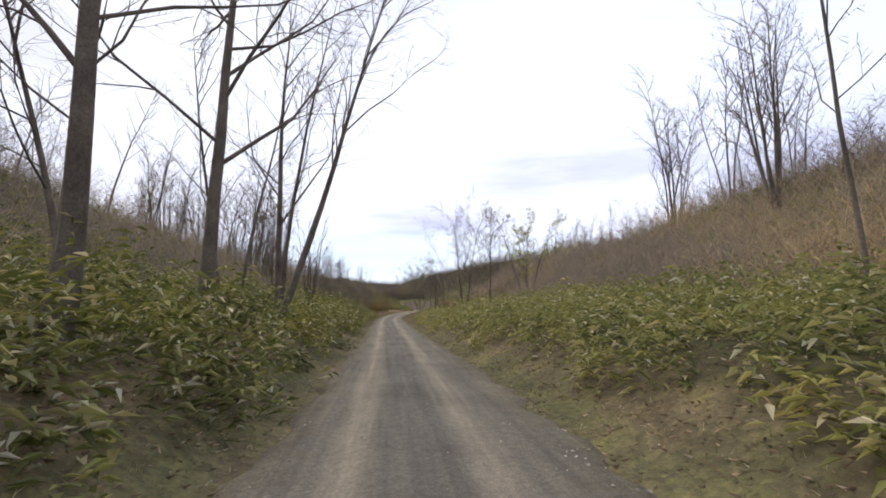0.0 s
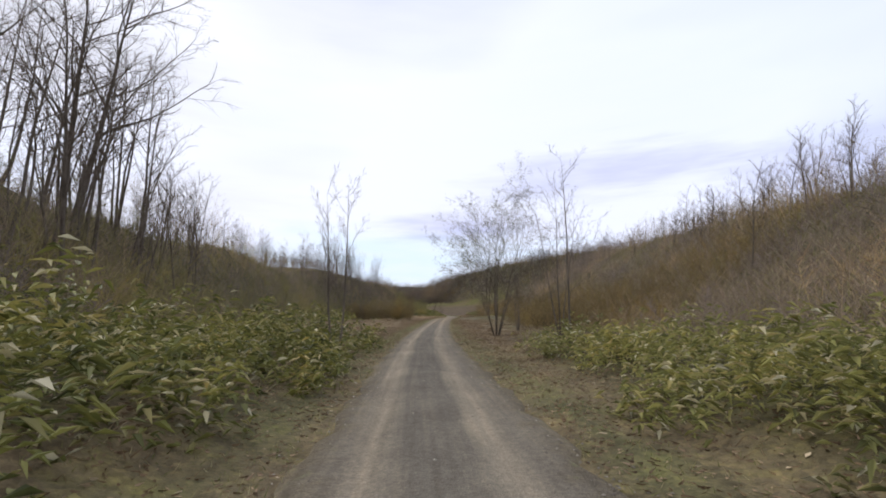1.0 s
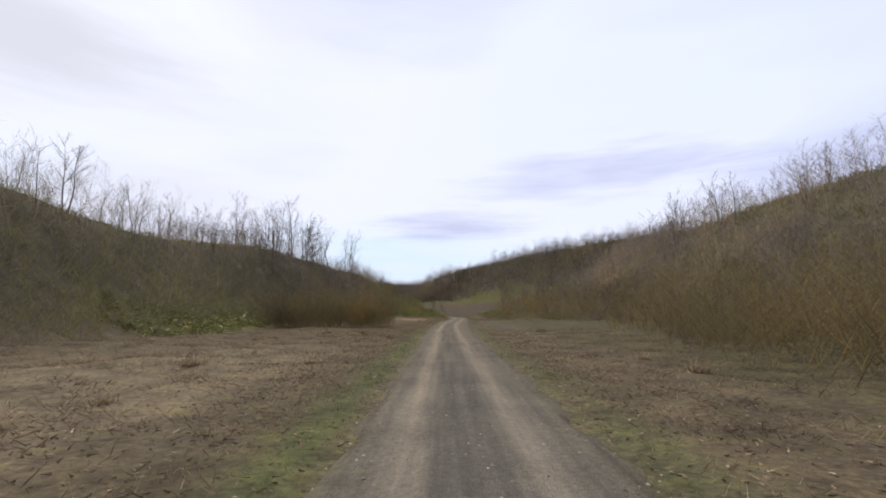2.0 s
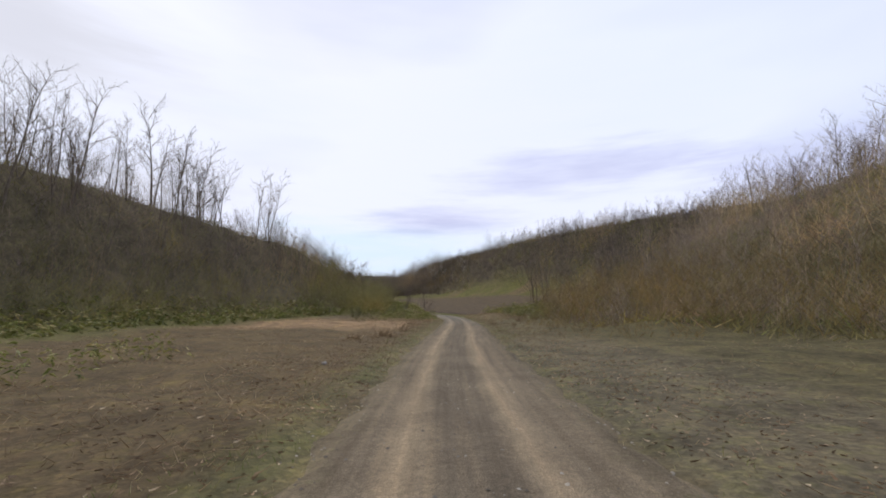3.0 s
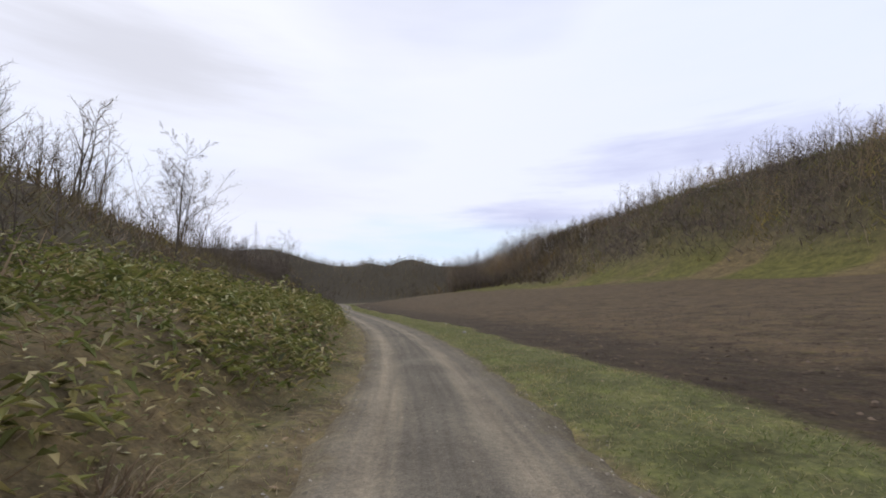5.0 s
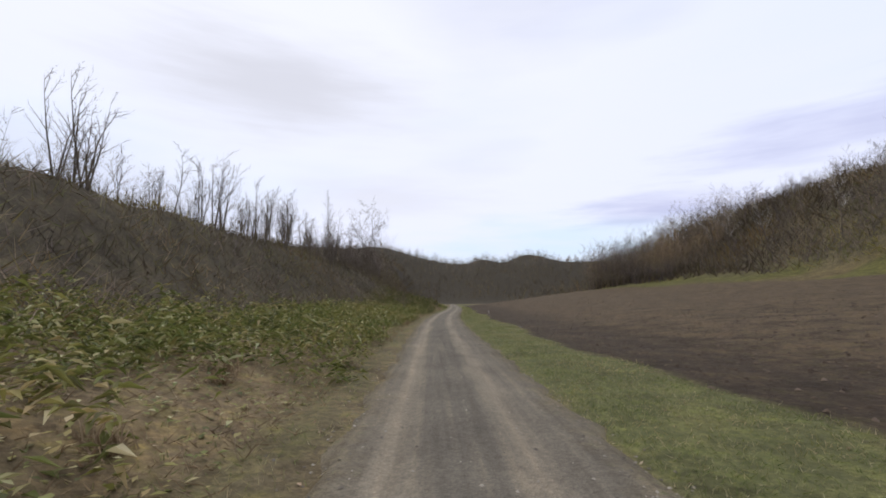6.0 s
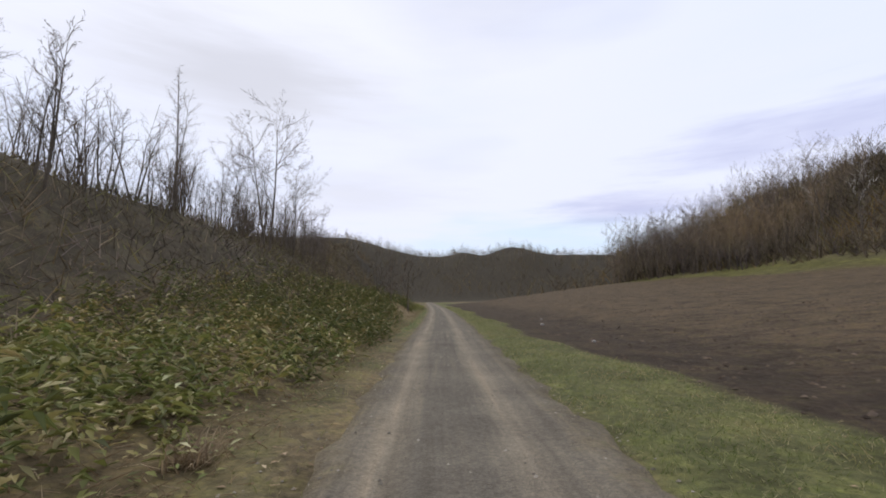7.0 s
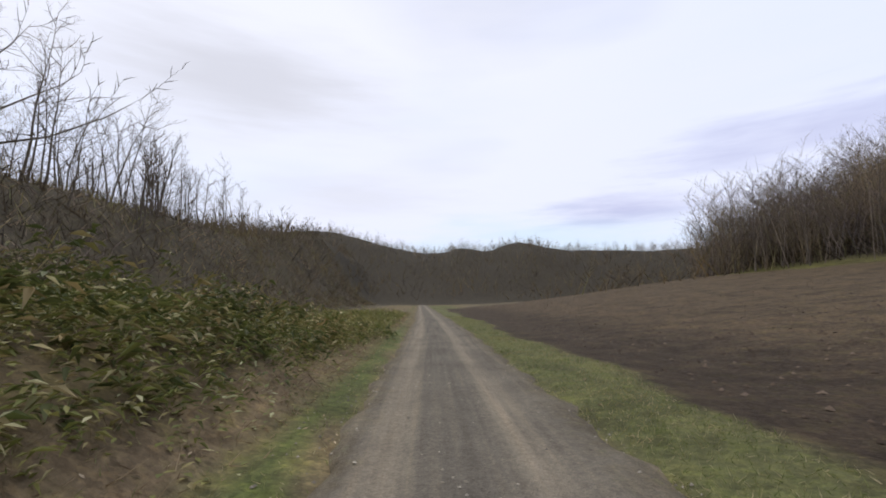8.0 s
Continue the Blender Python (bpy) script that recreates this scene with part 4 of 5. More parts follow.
t = make_tree("withered_bush", "clump", 4.4, 0.045, 441, 7, spread=14, twig=0.01, leaves=M_DRYLEAF, leaf_size=0.07, leaf_share=0.35)
tagged(stand(t, 164.6, -10.4), "bush that keeps a few withered brown leaves", "bush")

# ---- trees of the ridges and the woods, a few shapes copied many times ----
rng = random.Random(7)
LIMB_SIDES[0] = 3
shapes = {"short": [], "tall": []}
for i in range(7):
    shapes["short"].append(make_tree("ridge_tree", ("slim", "slim", "clump", "slim", "slim", "slim", "clump")[i], 5.0, 0.055, 500 + i, (1, 2, 4, 1, 2, 3, 3)[i], twig=0.009, spread=10))
for i in range(6):
    shapes["tall"].append(make_tree("wood_tree", "pole", 13.0, 0.10, 520 + i, (1, 2, 1, 2, 1, 3)[i], twig=0.013, spread=9))
used = set()


def plant(kind, s, d, height, label, group):
    k = rng.randrange(len(shapes[kind]))
    proto = shapes[kind][k]
    scale = height / (5.0 if kind == "short" else 13.0)
    if (kind, k) in used:
        t = copy_thing(proto, Matrix())
    else:
        used.add((kind, k))
        t = proto
    tagged(stand(t, s, d, rng.uniform(0, 6.28), scale, 0.1), label, "tree", group)


def crest(table, s):
    return float(np.interp(s, table[:, 0], table[:, 5]))


def ridge_row(table, side, s0, s1, gap, low, high, depth, kind, label, group, start=-3.0):
    s = s0
    while s < s1:
        d = crest(table, s) + start + depth * rng.random() ** 1.5
        plant(kind, s + rng.uniform(-1, 1), side * d, rng.uniform(low, high), label, group)
        s += gap * rng.uniform(0.3, 1.8)


ridge_label, wood_label = "thin bare grey tree on the wooded ridge", "tall bare tree of the hillside wood"
ridge_row(LEFT, -1, 48, 68, 0.55, 7, 13, 10, "tall", wood_label, "trees of the near ridge", -6)
ridge_row(LEFT, -1, 24, 44, 3.6, 6, 11, 8, "tall", wood_label, "trees of the near ridge", -4)
ridge_row(LEFT, -1, 2, 66, 3.4, 5, 10, 12, "tall", wood_label, "trees of the near ridge")
ridge_row(LEFT, -1, 72, 80, 1.0, 4, 8, 6, "tall", wood_label, "trees of the near ridge", -2)
ridge_row(LEFT, -1, 0, 132, 2.3, 3, 6, 8, "short", ridge_label, "trees of the near ridge")
ridge_row(LEFT, -1, 136, 163, 0.9, 7, 11, 9, "tall", wood_label, "trees of the high ridge", -4)
ridge_row(LEFT, -1, 132, 198, 1.7, 2.4, 4.6, 12, "short", ridge_label, "trees of the high ridge", -9)
ridge_row(LEFT, -1, 196, 330, 1.25, 2.8, 6.2, 9, "short", ridge_label, "trees of the long ridge", -1.5)
ridge_row(LEFT, -1, 252, 304, 0.75, 2.5, 5.4, 8, "short", ridge_label, "trees of the long ridge", -3)
ridge_row(LEFT, -1, 272, 345, 3.0, 5, 9, 8, "tall", wood_label, "trees of the long ridge", -1)
ridge_row(LEFT, -1, 280, 312, 3.0, 5, 8.0, 7, "tall", wood_label, "trees of the long ridge", -2)
ridge_row(RIGHT, 1, 2, 70, 3.6, 3.5, 7, 12, "tall", wood_label, "trees of the opposite ridge", -2)
ridge_row(RIGHT, 1, 28, 40, 1.6, 10, 14, 8, "tall", wood_label, "trees of the opposite ridge", 0)
ridge_row(RIGHT, 1, 60, 156, 2.2, 4, 7, 14, "short", ridge_label, "trees of the opposite ridge", -6)
for i in range(34):
    # the front of the wood along the upper edge of the field
    s = rng.uniform(225, 352)
    foot = float(np.interp(s, RIGHT[:, 0], RIGHT[:, 3]))
    plant("tall", s, foot + (13 if s < 285 else 4) + 16 * rng.random() ** 1.6, rng.uniform(5, 9), wood_label, "trees of the field wood")
for i in range(28):
    # the corner of the wood, close over the field
    s = rng.uniform(318, 358)
    plant("tall", s, float(np.interp(s, RIGHT[:, 0], RIGHT[:, 3])) + rng.uniform(0.5, 14), rng.uniform(9, 14), wood_label, "trees of the field wood")
for i in range(16):
    # single trees that stand out on the high hill
    plant("tall", rng.uniform(215, 300), rng.uniform(70, 92), rng.uniform(7, 11), "tall bare tree standing on the high hill", "trees of the high hill")
for i in range(16):
    plant("short", rng.uniform(148, 160), rng.uniform(8.6, 15), rng.uniform(3.6, 5.6), "thin bare young tree in the thicket by the field", "thicket at the field corner")
M_BIRCH = grained("birch_bark", (0.32, 0.30, 0.27), (0.6, 0.57, 0.52), 3.0, 20.0)
for i, (s, d) in enumerate(((296, 57), (305, 55.5), (311, 56), (322, 53.5), (284, 60))):
    t = make_tree("birch", "pole", 12.5, 0.10, 640 + i, 1, twig=0.02)
    t.children[0].data.materials[0] = M_BIRCH
    tagged(stand(t, s, d), "slender pale-barked birch at the edge of the wood", "tree", "birches of the field wood")


# ---- undergrowth ----
def stuff(name, V, F, mat, label, category):
    me = bpy.data.meshes.new(name)
    V, F = np.asarray(V, np.float32).reshape(-1, 3), np.asarray(F, np.int32)
    me.vertices.add(len(V)), me.loops.add(F.size), me.polygons.add(len(F))
    me.vertices.foreach_set("co", V.ravel())
    me.loops.foreach_set("vertex_index", F.ravel())
    me.polygons.foreach_set("loop_start", np.arange(0, F.size, 3, dtype=np.int32))
    me.update(calc_edges=True)
    me.materials.append(mat)
    return tagged(new(name, me), label, category, kind="stuff")


R = np.random.RandomState(3)


def scatter(n, s0, s1, d0, d1, keep):
    """Up to n random places of a stretch, kept by a chance that depends on the place."""
    s, d = R.uniform(s0, s1, n), R.uniform(d0, d1, n)
    k = R.rand(n) < keep(s, d)
    return s[k], d[k]


def spots(s, d):
    x, y = place(s, d)
    return np.stack([x, y, land(s, d)], -1)


def units(n, low, high):
    """Random directions that rise by low to high (sine)."""
    a, z = R.uniform(0, 6.2832, n), R.uniform(low, high, n)
    c = np.sqrt(np.clip(1 - z * z, 0, 1))
    return np.stack([np.cos(a) * c, np.sin(a) * c, z], -1)


def cones(P, W, L, r):
    """Thin three-sided tapered stems from P along W."""
    n = len(P)
    u = np.cross(W, np.array([0.3, 0.5, 0.81]))
    u /= np.linalg.norm(u, axis=1)[:, None] + 1e-9
    w = np.cross(W, u)
    r = np.broadcast_to(r, (n,))[:, None]
    V = np.stack([P + u * r, P + (-0.5 * u + 0.87 * w) * r, P + (-0.5 * u - 0.87 * w) * r, P + W * L[:, None]], 1)
    b = np.arange(n)[:, None] * 4
    F = np.concatenate([b + [0, 1, 3], b + [1, 2, 3], b + [2, 0, 3]])
    return V.reshape(-1, 3), F


def slivers(P, W, L, r):
    """The finest twigs: one narrow triangle each."""
    n = len(P)
    u = np.cross(W, units(n, -0.9, 0.9))
    u /= np.linalg.norm(u, axis=1)[:, None] + 1e-9
    V = np.stack([P + u * r, P - u * r, P + W * L[:, None]], 1)
    return V.reshape(-1, 3), np.arange(n * 3).reshape(-1, 3)


def joined(parts):
    V, F, k = [], [], 0
    for v, f in parts:
        V.append(v), F.append(f + k)
        k += len(v)
    return np.concatenate(V), np.concatenate(F)


def scrub(P, height, r, twigs):
    """Bare bushes: an upright stem with many fine side twigs."""
    n = len(P)
    W = units(n, 0.72, 1.0)
    L = height * R.uniform(0.5, 1.2, n)
    parts = [cones(P - [0, 0, 0.1], W, L, r)]
    for _ in range(twigs):
        t = R.uniform(0.08, 0.95, n)
        W2 = W + 1.2 * units(n, -0.2, 0.7)
        W2 /= np.linalg.norm(W2, axis=1)[:, None]
        parts.append(slivers(P + W * (L * t)[:, None], W2, L * (1.15 - 0.7 * t) * R.uniform(0.2, 0.6, n), r * 0.75))
    return joined(parts)


def patchy(s, d, size, seed, low, high):
    x, y = place(s, d)
    return ease(waves(x, y, size, seed) + 0.5 * waves(x, y, size * 0.4, seed + 1), low, high)


def prof(table, s, k):
    return np.interp(s, table[:, 0], table[:, k])


def wood_trees(P, height, r, limbs=9, twigs=7, fine=0.3):
    """Bare trees with a rounded crown: a stem, rising limbs and fine twigs along each limb."""
    n = len(P)
    W = units(n, 0.95, 1.0)
    L = height * (0.55 + 0.6 * R.rand(n))
    parts = [cones(P - [0, 0, 0.1], W, L, r)]
    for k in range(limbs):
        t = 0.22 + 0.72 * (k + R.rand(n)) / limbs
        W2 = W + 0.95 * units(n, -0.15, 0.45)
        W2 /= np.linalg.norm(W2, axis=1)[:, None]
        A, L2 = P + W * (L * t)[:, None], L * (0.50 - 0.34 * t) * R.uniform(0.6, 1.25, n)
        parts.append(slivers(A, W2, L2, r * 0.5))
        for j in range(twigs):
            u = 0.2 + 0.8 * (j + R.rand(n)) / twigs
            W3 = W2 + 1.0 * units(n, -0.2, 0.6)
            W3 /= np.linalg.norm(W3, axis=1)[:, None]
            parts.append(slivers(A + W2 * (L2 * u)[:, None], W3, L2 * R.uniform(0.25, 0.7, n), r * fine))
    return joined(parts)


def foot_l(s):
    return prof(LEFT, s, 3)


def foot_r(s):
    return prof(RIGHT, s, 3)


def top_l(s):
    return prof(LEFT, s, 5)


def top_r(s):
    return prof(RIGHT, s, 5)


def blades(s, d, height, width, low=0.45, high=1.0):
    P = spots(s, d)
    n = len(P)
    W = units(n, low, high)
    side_ = np.cross(W, units(n, -0.3, 0.3))
    side_ /= np.linalg.norm(side_, axis=1)[:, None] + 1e-6
    L = (height * R.uniform(0.5, 1.3, n))[:, None]
    V = np.stack([P - side_ * width, P + side_ * width, P + W * L], 1)
    return V.reshape(-1, 3), np.arange(n * 3).reshape(-1, 3)


# the low growth that covers the slopes
s, d = scatter(150000, -8, 400, -34, -4, lambda s, d: ease(-d, foot_l(s) - 1.5, foot_l(s) + 1.5) * (1 - ease(-d, top_l(s) + 1, top_l(s) + 4)))
h = 0.5 + 0.5 * patchy(s, d, 5.0, 91, -0.4, 0.4)
# past about 180 most growth takes the darker tones of the long ridge
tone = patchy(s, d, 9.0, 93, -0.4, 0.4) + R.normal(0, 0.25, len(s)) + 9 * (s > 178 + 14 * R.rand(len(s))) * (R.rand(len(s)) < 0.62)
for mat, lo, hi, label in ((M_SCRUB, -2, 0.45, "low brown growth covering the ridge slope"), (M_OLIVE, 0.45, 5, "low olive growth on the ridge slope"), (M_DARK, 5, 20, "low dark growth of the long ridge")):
    k = (tone >= lo) & (tone < hi)
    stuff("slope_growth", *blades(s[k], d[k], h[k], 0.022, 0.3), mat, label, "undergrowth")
s, d = scatter(130000, -8, 162, 6, 46, lambda s, d: ease(d, foot_r(s) - 1.5, foot_r(s) + 1.5) * (1 - ease(d, top_r(s) + 1, top_r(s) + 4)))
h = 0.5 + 0.6 * patchy(s, d, 5.0, 91, -0.4, 0.4)
for mat, lo, hi, label in ((M_SCRUB, -2, 0.5, "low brown growth covering the opposite slope"), (M_OLIVE, 0.5, 2, "low olive growth on the opposite slope")):
    k = patchy(s, d, 9.0, 93, -0.4, 0.4) + R.normal(0, 0.25, len(s))
    k = (k >= lo) & (k < hi)
    stuff("slope_growth", *blades(s[k], d[k], h[k], 0.026, 0.3), mat, label, "undergrowth")
s, d = scatter(90000, 158, 430, 36, 112, lambda s, d: ease(d, foot_r(s) + 8 - 7 * ease(s, 262, 292), foot_r(s) + 13 - 7 * ease(s, 262, 292)))
near_wood = s > 285 + 12 * R.rand(len(s))
stuff("slope_growth", *blades(s[near_wood], d[near_wood], 3.0 + 0 * s[near_wood], 0.09, 0.45), M_DARK, "dark undergrowth of the field wood", "undergrowth")
s, d = s[~near_wood], d[~near_wood]
k = patchy(s, d, 22.0, 95, -0.4, 0.4) + R.normal(0, 0.25, len(s)) > 0.55
stuff("slope_growth", *blades(s[k], d[k], 1.6 + 0 * s[k], 0.10, 0.3), M_OLIVE, "low olive growth of the high hill", "undergrowth")
stuff("slope_growth", *blades(s[~k], d[~k], 1.6 + 0 * s[~k], 0.10, 0.3), M_WOODED, "low brown growth of the high hill", "undergrowth")
s, d = scatter(15000, -10, 400, -36, -3, lambda s, d: ease(-d, foot_l(s) - 0.5, foot_l(s) + 2.5) * (1 - 0.85 * ease(-d, top_l(s) + 1, top_l(s) + 4)))
# scrub past 185 takes the darker tones as well
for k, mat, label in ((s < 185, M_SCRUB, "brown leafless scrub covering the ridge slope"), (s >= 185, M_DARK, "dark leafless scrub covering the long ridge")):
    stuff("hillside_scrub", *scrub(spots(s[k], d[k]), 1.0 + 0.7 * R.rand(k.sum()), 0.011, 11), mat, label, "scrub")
s, d = scatter(11000, -10, 162, 5, 50, lambda s, d: ease(d, foot_r(s) - 1.0, foot_r(s) + 1.5) * (1 - 0.6 * ease(d, 22, 36)))
stuff("hillside_scrub", *scrub(spots(s, d), 1.2 + 0.8 * ease(s, 60, 100) + 0.7 * R.rand(len(s)), 0.013, 11), M_SCRUB, "brown leafless scrub on the opposite slope", "scrub")
s, d = scatter(8500, 58, 156, 4, 30, lambda s, d: ease(d, foot_r(s) - 1.2, foot_r(s) + 0.6) * (1 - ease(d, foot_r(s) + 6, foot_r(s) + 14)) * patchy(s, d, 6.0, 81, -0.8, -0.1))
stuff("rusty_brush", *scrub(spots(s, d), 2.2 + 1.3 * R.rand(len(s)), 0.011, 20), M_BRUSH, "tall rusty ochre brush at the foot of the slope", "brush")
s, d = scatter(2600, 63, 101, 6.2, 16, lambda s, d: ease(d, 6.4 + 3 * ease(s, 86, 98), 8.5 + 3 * ease(s, 86, 98)) * patchy(s, d, 5.0, 87, -0.7, 0.0))
stuff("rusty_brush", *scrub(spots(s, d), 1.5 + 1.3 * R.rand(len(s)), 0.010, 18), M_BRUSH, "rusty brush spreading into the clearing", "brush")
s, d = scatter(420, 106.5, 111.5, -15, -4.6, lambda s, d: patchy(s, d, 4.0, 83, -1.0, -0.3))
stuff("rusty_brush", *scrub(spots(s, d), 2.4 + 1.2 * R.rand(len(s)), 0.010, 44), M_BRUSH, "tall ochre thicket of bare shoots beside the clearing", "brush")
s, d = scatter(5200, -8, 60, 6.5, 28, lambda s, d: ease(d, 6.5, 9.5) * (1 - 0.5 * ease(d, 18, 26)))
stuff("hillside_scrub", *scrub(spots(s, d), 1.4 + 1.2 * R.rand(len(s)), 0.010, 18), M_SCRUB, "dense brown leafless scrub above the bamboo slope", "scrub")
s, d = scatter(3000, -8, 56, -24, -7, lambda s, d: ease(-d, 7, 10.5) * (1 - 0.5 * ease(-d, 18, 24)))
stuff("hillside_scrub", *scrub(spots(s, d), 1.2 + 0.9 * R.rand(len(s)), 0.010, 18), M_SCRUB, "dense brown leafless scrub above the bamboo bank", "scrub")
s, d = scatter(4800, 50, 150, -32, -7, lambda s, d: ease(-d, foot_l(s) - 1.5, foot_l(s) + 0.5) * (1 - ease(-d, foot_l(s) + 5, foot_l(s) + 9)))
stuff("rusty_brush", *scrub(spots(s, d), 2.0 + 1.4 * R.rand(len(s)), 0.012, 20), M_OLIVE, "dense olive-brown thicket behind the clearing", "brush")
s, d = scatter(1000, 152, 174, -15, -6.5, lambda s, d: patchy(s, d, 5.0, 85, -0.8, -0.2))
stuff("hillside_scrub", *scrub(spots(s, d), 2.2 + 1.4 * R.rand(len(s)), 0.011, 20), M_OLIVE, "dark bare thicket behind the larch", "scrub")
s, d = scatter(8600, 160, 430, 36, 112, lambda s, d: ease(d, foot_r(s) + 10 - 8 * ease(s, 262, 292), foot_r(s) + 15 - 8 * ease(s, 262, 292)))
stuff("hillside_scrub", *scrub(spots(s, d), 2.6 + 2.2 * R.rand(len(s)), 0.045, 10), M_WOODED, "grey-brown bare brush of the high hill", "scrub")
s, d = scatter(3200, 200, 430, 38, 116, lambda s, d: ease(d, foot_r(s) + 11 - 8 * ease(s, 262, 292), foot_r(s) + 16 - 8 * ease(s, 262, 292)) * (1 - 0.6 * ease(d, 80, 110)))
for k, label in ((s < 290, "bare grey-brown wood above the field"), (s >= 290, "dense bare wood at the far corner of the field")):
    stuff("hillside_wood", *wood_trees(spots(s[k], d[k]), 4.0 + 3.0 * R.rand(k.sum()) - 1.2 * ease(s[k], 262, 275) * (1 - ease(s[k], 318, 330)), 0.045), M_WOODED, label, "wood")
s, d = scatter(3000, 312, 390, 36, 84, lambda s, d: ease(d, foot_r(s) - 0.5, foot_r(s) + 2) * (1 - ease(d, foot_r(s) + 18, foot_r(s) + 26)))
stuff("hillside_wood", *wood_trees(spots(s, d), 6.5 + 4 * R.rand(len(s)), 0.045, 10, 7, 0.3), M_WOODED, "thick dark bare wood at the corner of the field", "wood")
s, d = scatter(240, 327, 347, 34, 54, lambda s, d: ease(d, foot_r(s), foot_r(s) + 1.5) * (1 - ease(d, foot_r(s) + 8, foot_r(s) + 12)))
stuff("hillside_wood", *wood_trees(spots(s, d), 8.5 + 3.5 * R.rand(len(s)), 0.06, 10, 7, 0.3), M_WOODED, "tall bare trees fronting the wood at the corner of the field", "wood")
s, d = scatter(1500, 160, 300, 66, 118, lambda s, d: ease(d, top_r(s) - 26, top_r(s) - 8) * (1 - 0.7 * ease(d, top_r(s) + 3, top_r(s) + 9)) * patchy(s, d, 15.0, 97, -0.7, 0.2))
stuff("hillside_wood", *wood_trees(spots(s, d), 4.0 + 3.0 * R.rand(len(s)), 0.05), M_WOODED, "bare trees along the skyline of the high hill", "wood")
s, d = scatter(2200, 0, 128, -42, -8, lambda s, d: ease(-d, foot_l(s) + 2, top_l(s)) * (1 - ease(-d, top_l(s) + 5, top_l(s) + 11)) * patchy(s, d, 7.0, 97, -0.7, 0.2))
stuff("ridge_wood", *wood_trees(spots(s, d), 2.0 + 2.2 * R.rand(len(s)) + 1.4 * ease(s, 62, 80), 0.02), M_SCRUB, "young bare trees crowding the ridge", "wood")
s, d = scatter(3500, 128, 205, -52, -8, lambda s, d: ease(-d, foot_l(s) + 1, foot_l(s) + 7) * (1 - ease(-d, top_l(s) + 7, top_l(s) + 13)) * patchy(s, d, 8.0, 97, -0.9, 0.0) * (1 - 0.8 * ease(s, 178, 196)))
stuff("ridge_wood", *wood_trees(spots(s, d), 1.5 + 1.8 * R.rand(len(s)) + 0.9 * (1 - ease(s, 160, 168)) + 1.5 * ease(s, 168, 178), 0.020), M_WOODED, "dense grey-brown bare wood on the high ridge", "wood")
s, d = scatter(3600, 190, 400, -40, -8, lambda s, d: ease(-d, top_l(s) - 6, top_l(s) + 1) * (1 - ease(-d, top_l(s) + 6, top_l(s) + 12)) * patchy(s, d, 8.0, 97, -0.6, 0.4))
stuff("ridge_wood", *wood_trees(spots(s, d), 1.6 + 1.7 * R.rand(len(s)) + 0.9 * ease(s, 246, 258) * (1 - ease(s, 300, 315)), 0.018), M_DARK, "thin bare young trees along the long ridge", "wood")
s, d = scatter(900, 0, 62, 12, 40, lambda s, d: ease(d, top_r(s) - 9, top_r(s) - 2) * (1 - ease(d, top_r(s) + 6, top_r(s) + 12)) * patchy(s, d, 8.0, 97, -0.6, 0.3))
stuff("ridge_wood", *wood_trees(spots(s, d), 2.0 + 2.2 * R.rand(len(s)), 0.02), M_SCRUB, "young bare trees crowding the opposite ridge", "wood")
s, d = scatter(3000, 62, 160, 16, 60, lambda s, d: ease(d, foot_r(s) + 4, foot_r(s) + 13) * (1 - ease(d, top_r(s) + 6, top_r(s) + 12)) * patchy(s, d, 9.0, 97, -0.8, 0.2))
stuff("ridge_wood", *wood_trees(spots(s, d), (2.2 + 1.8 * ease(s, 88, 112)) * (0.75 + 0.6 * R.rand(len(s))), 0.026), M_SCRUB, "bare trees covering the opposite ridge", "wood")
s, d = scatter(10500, 330, 640, -190, 260, lambda s, d: ease(land(s, d), 0.6, 3.0) * np.maximum(ease(np.abs(d), 2, 4), ease(s, 418, 424)))
stuff("far_wood", *scrub(spots(s, d), 3.4 + 2.8 * R.rand(len(s)), 0.07, 9), M_DARK, "far bare wood closing the valley", "wood")
s, d = scatter(2200, 400, 640, -160, 220, lambda s, d: ease(land(s, d), 14.0, 24.0) * patchy(s, d, 26.0, 99, -0.4, 0.5))
stuff("far_wood", *wood_trees(spots(s, d), 3.5 + 3.5 * R.rand(len(s)), 0.09, 6, 5, 0.4), M_WOODED, "bare trees along the far skyline", "wood")


def leaves(P, W, length, width, droop):
    """Lance-shaped leaves from P along W, folded on the midrib, with hanging tips."""
    n = len(P)
    side_ = np.cross(W, [0, 0, 1.0])
    side_ /= np.linalg.norm(side_, axis=1)[:, None] + 1e-6
    up = np.cross(side_, W)
    L, Wd = length[:, None], width[:, None]
    mid = P + W * L * 0.42
    tip = P + W * L - np.array([0, 0, 1.0]) * (droop * length)[:, None]
    V = np.stack([P, mid + side_ * Wd + up * Wd * 0.35, tip, mid - side_ * Wd + up * Wd * 0.35], 1)
    b = np.arange(n)[:, None] * 4
    return V.reshape(-1, 3), np.concatenate([b + [0, 2, 1], b + [0, 3, 2]])


def bamboo(s, d, height, size, per):
    """Dwarf bamboo: stems, each with a whorl of leaves at its head and a few below."""
    P = spots(s, d)
    n = len(P)
    top = P + np.c_[R.normal(0, 0.12, (n, 2)), height * R.uniform(0.55, 1.15, n)]
    k = np.repeat(np.arange(n), per)
    base = top[k] - np.c_[np.zeros((len(k), 2)), (height[k] * 0.95 * R.rand(len(k)) ** 1.7)] + R.normal(0, 0.03, (len(k), 3))
    W = units(len(k), -0.35, 0.55)
    L = size * R.uniform(0.6, 1.3, len(k))
    return leaves(base, W, L, L * R.uniform(0.11, 0.16, len(k)), R.uniform(0.15, 0.5, len(k)))


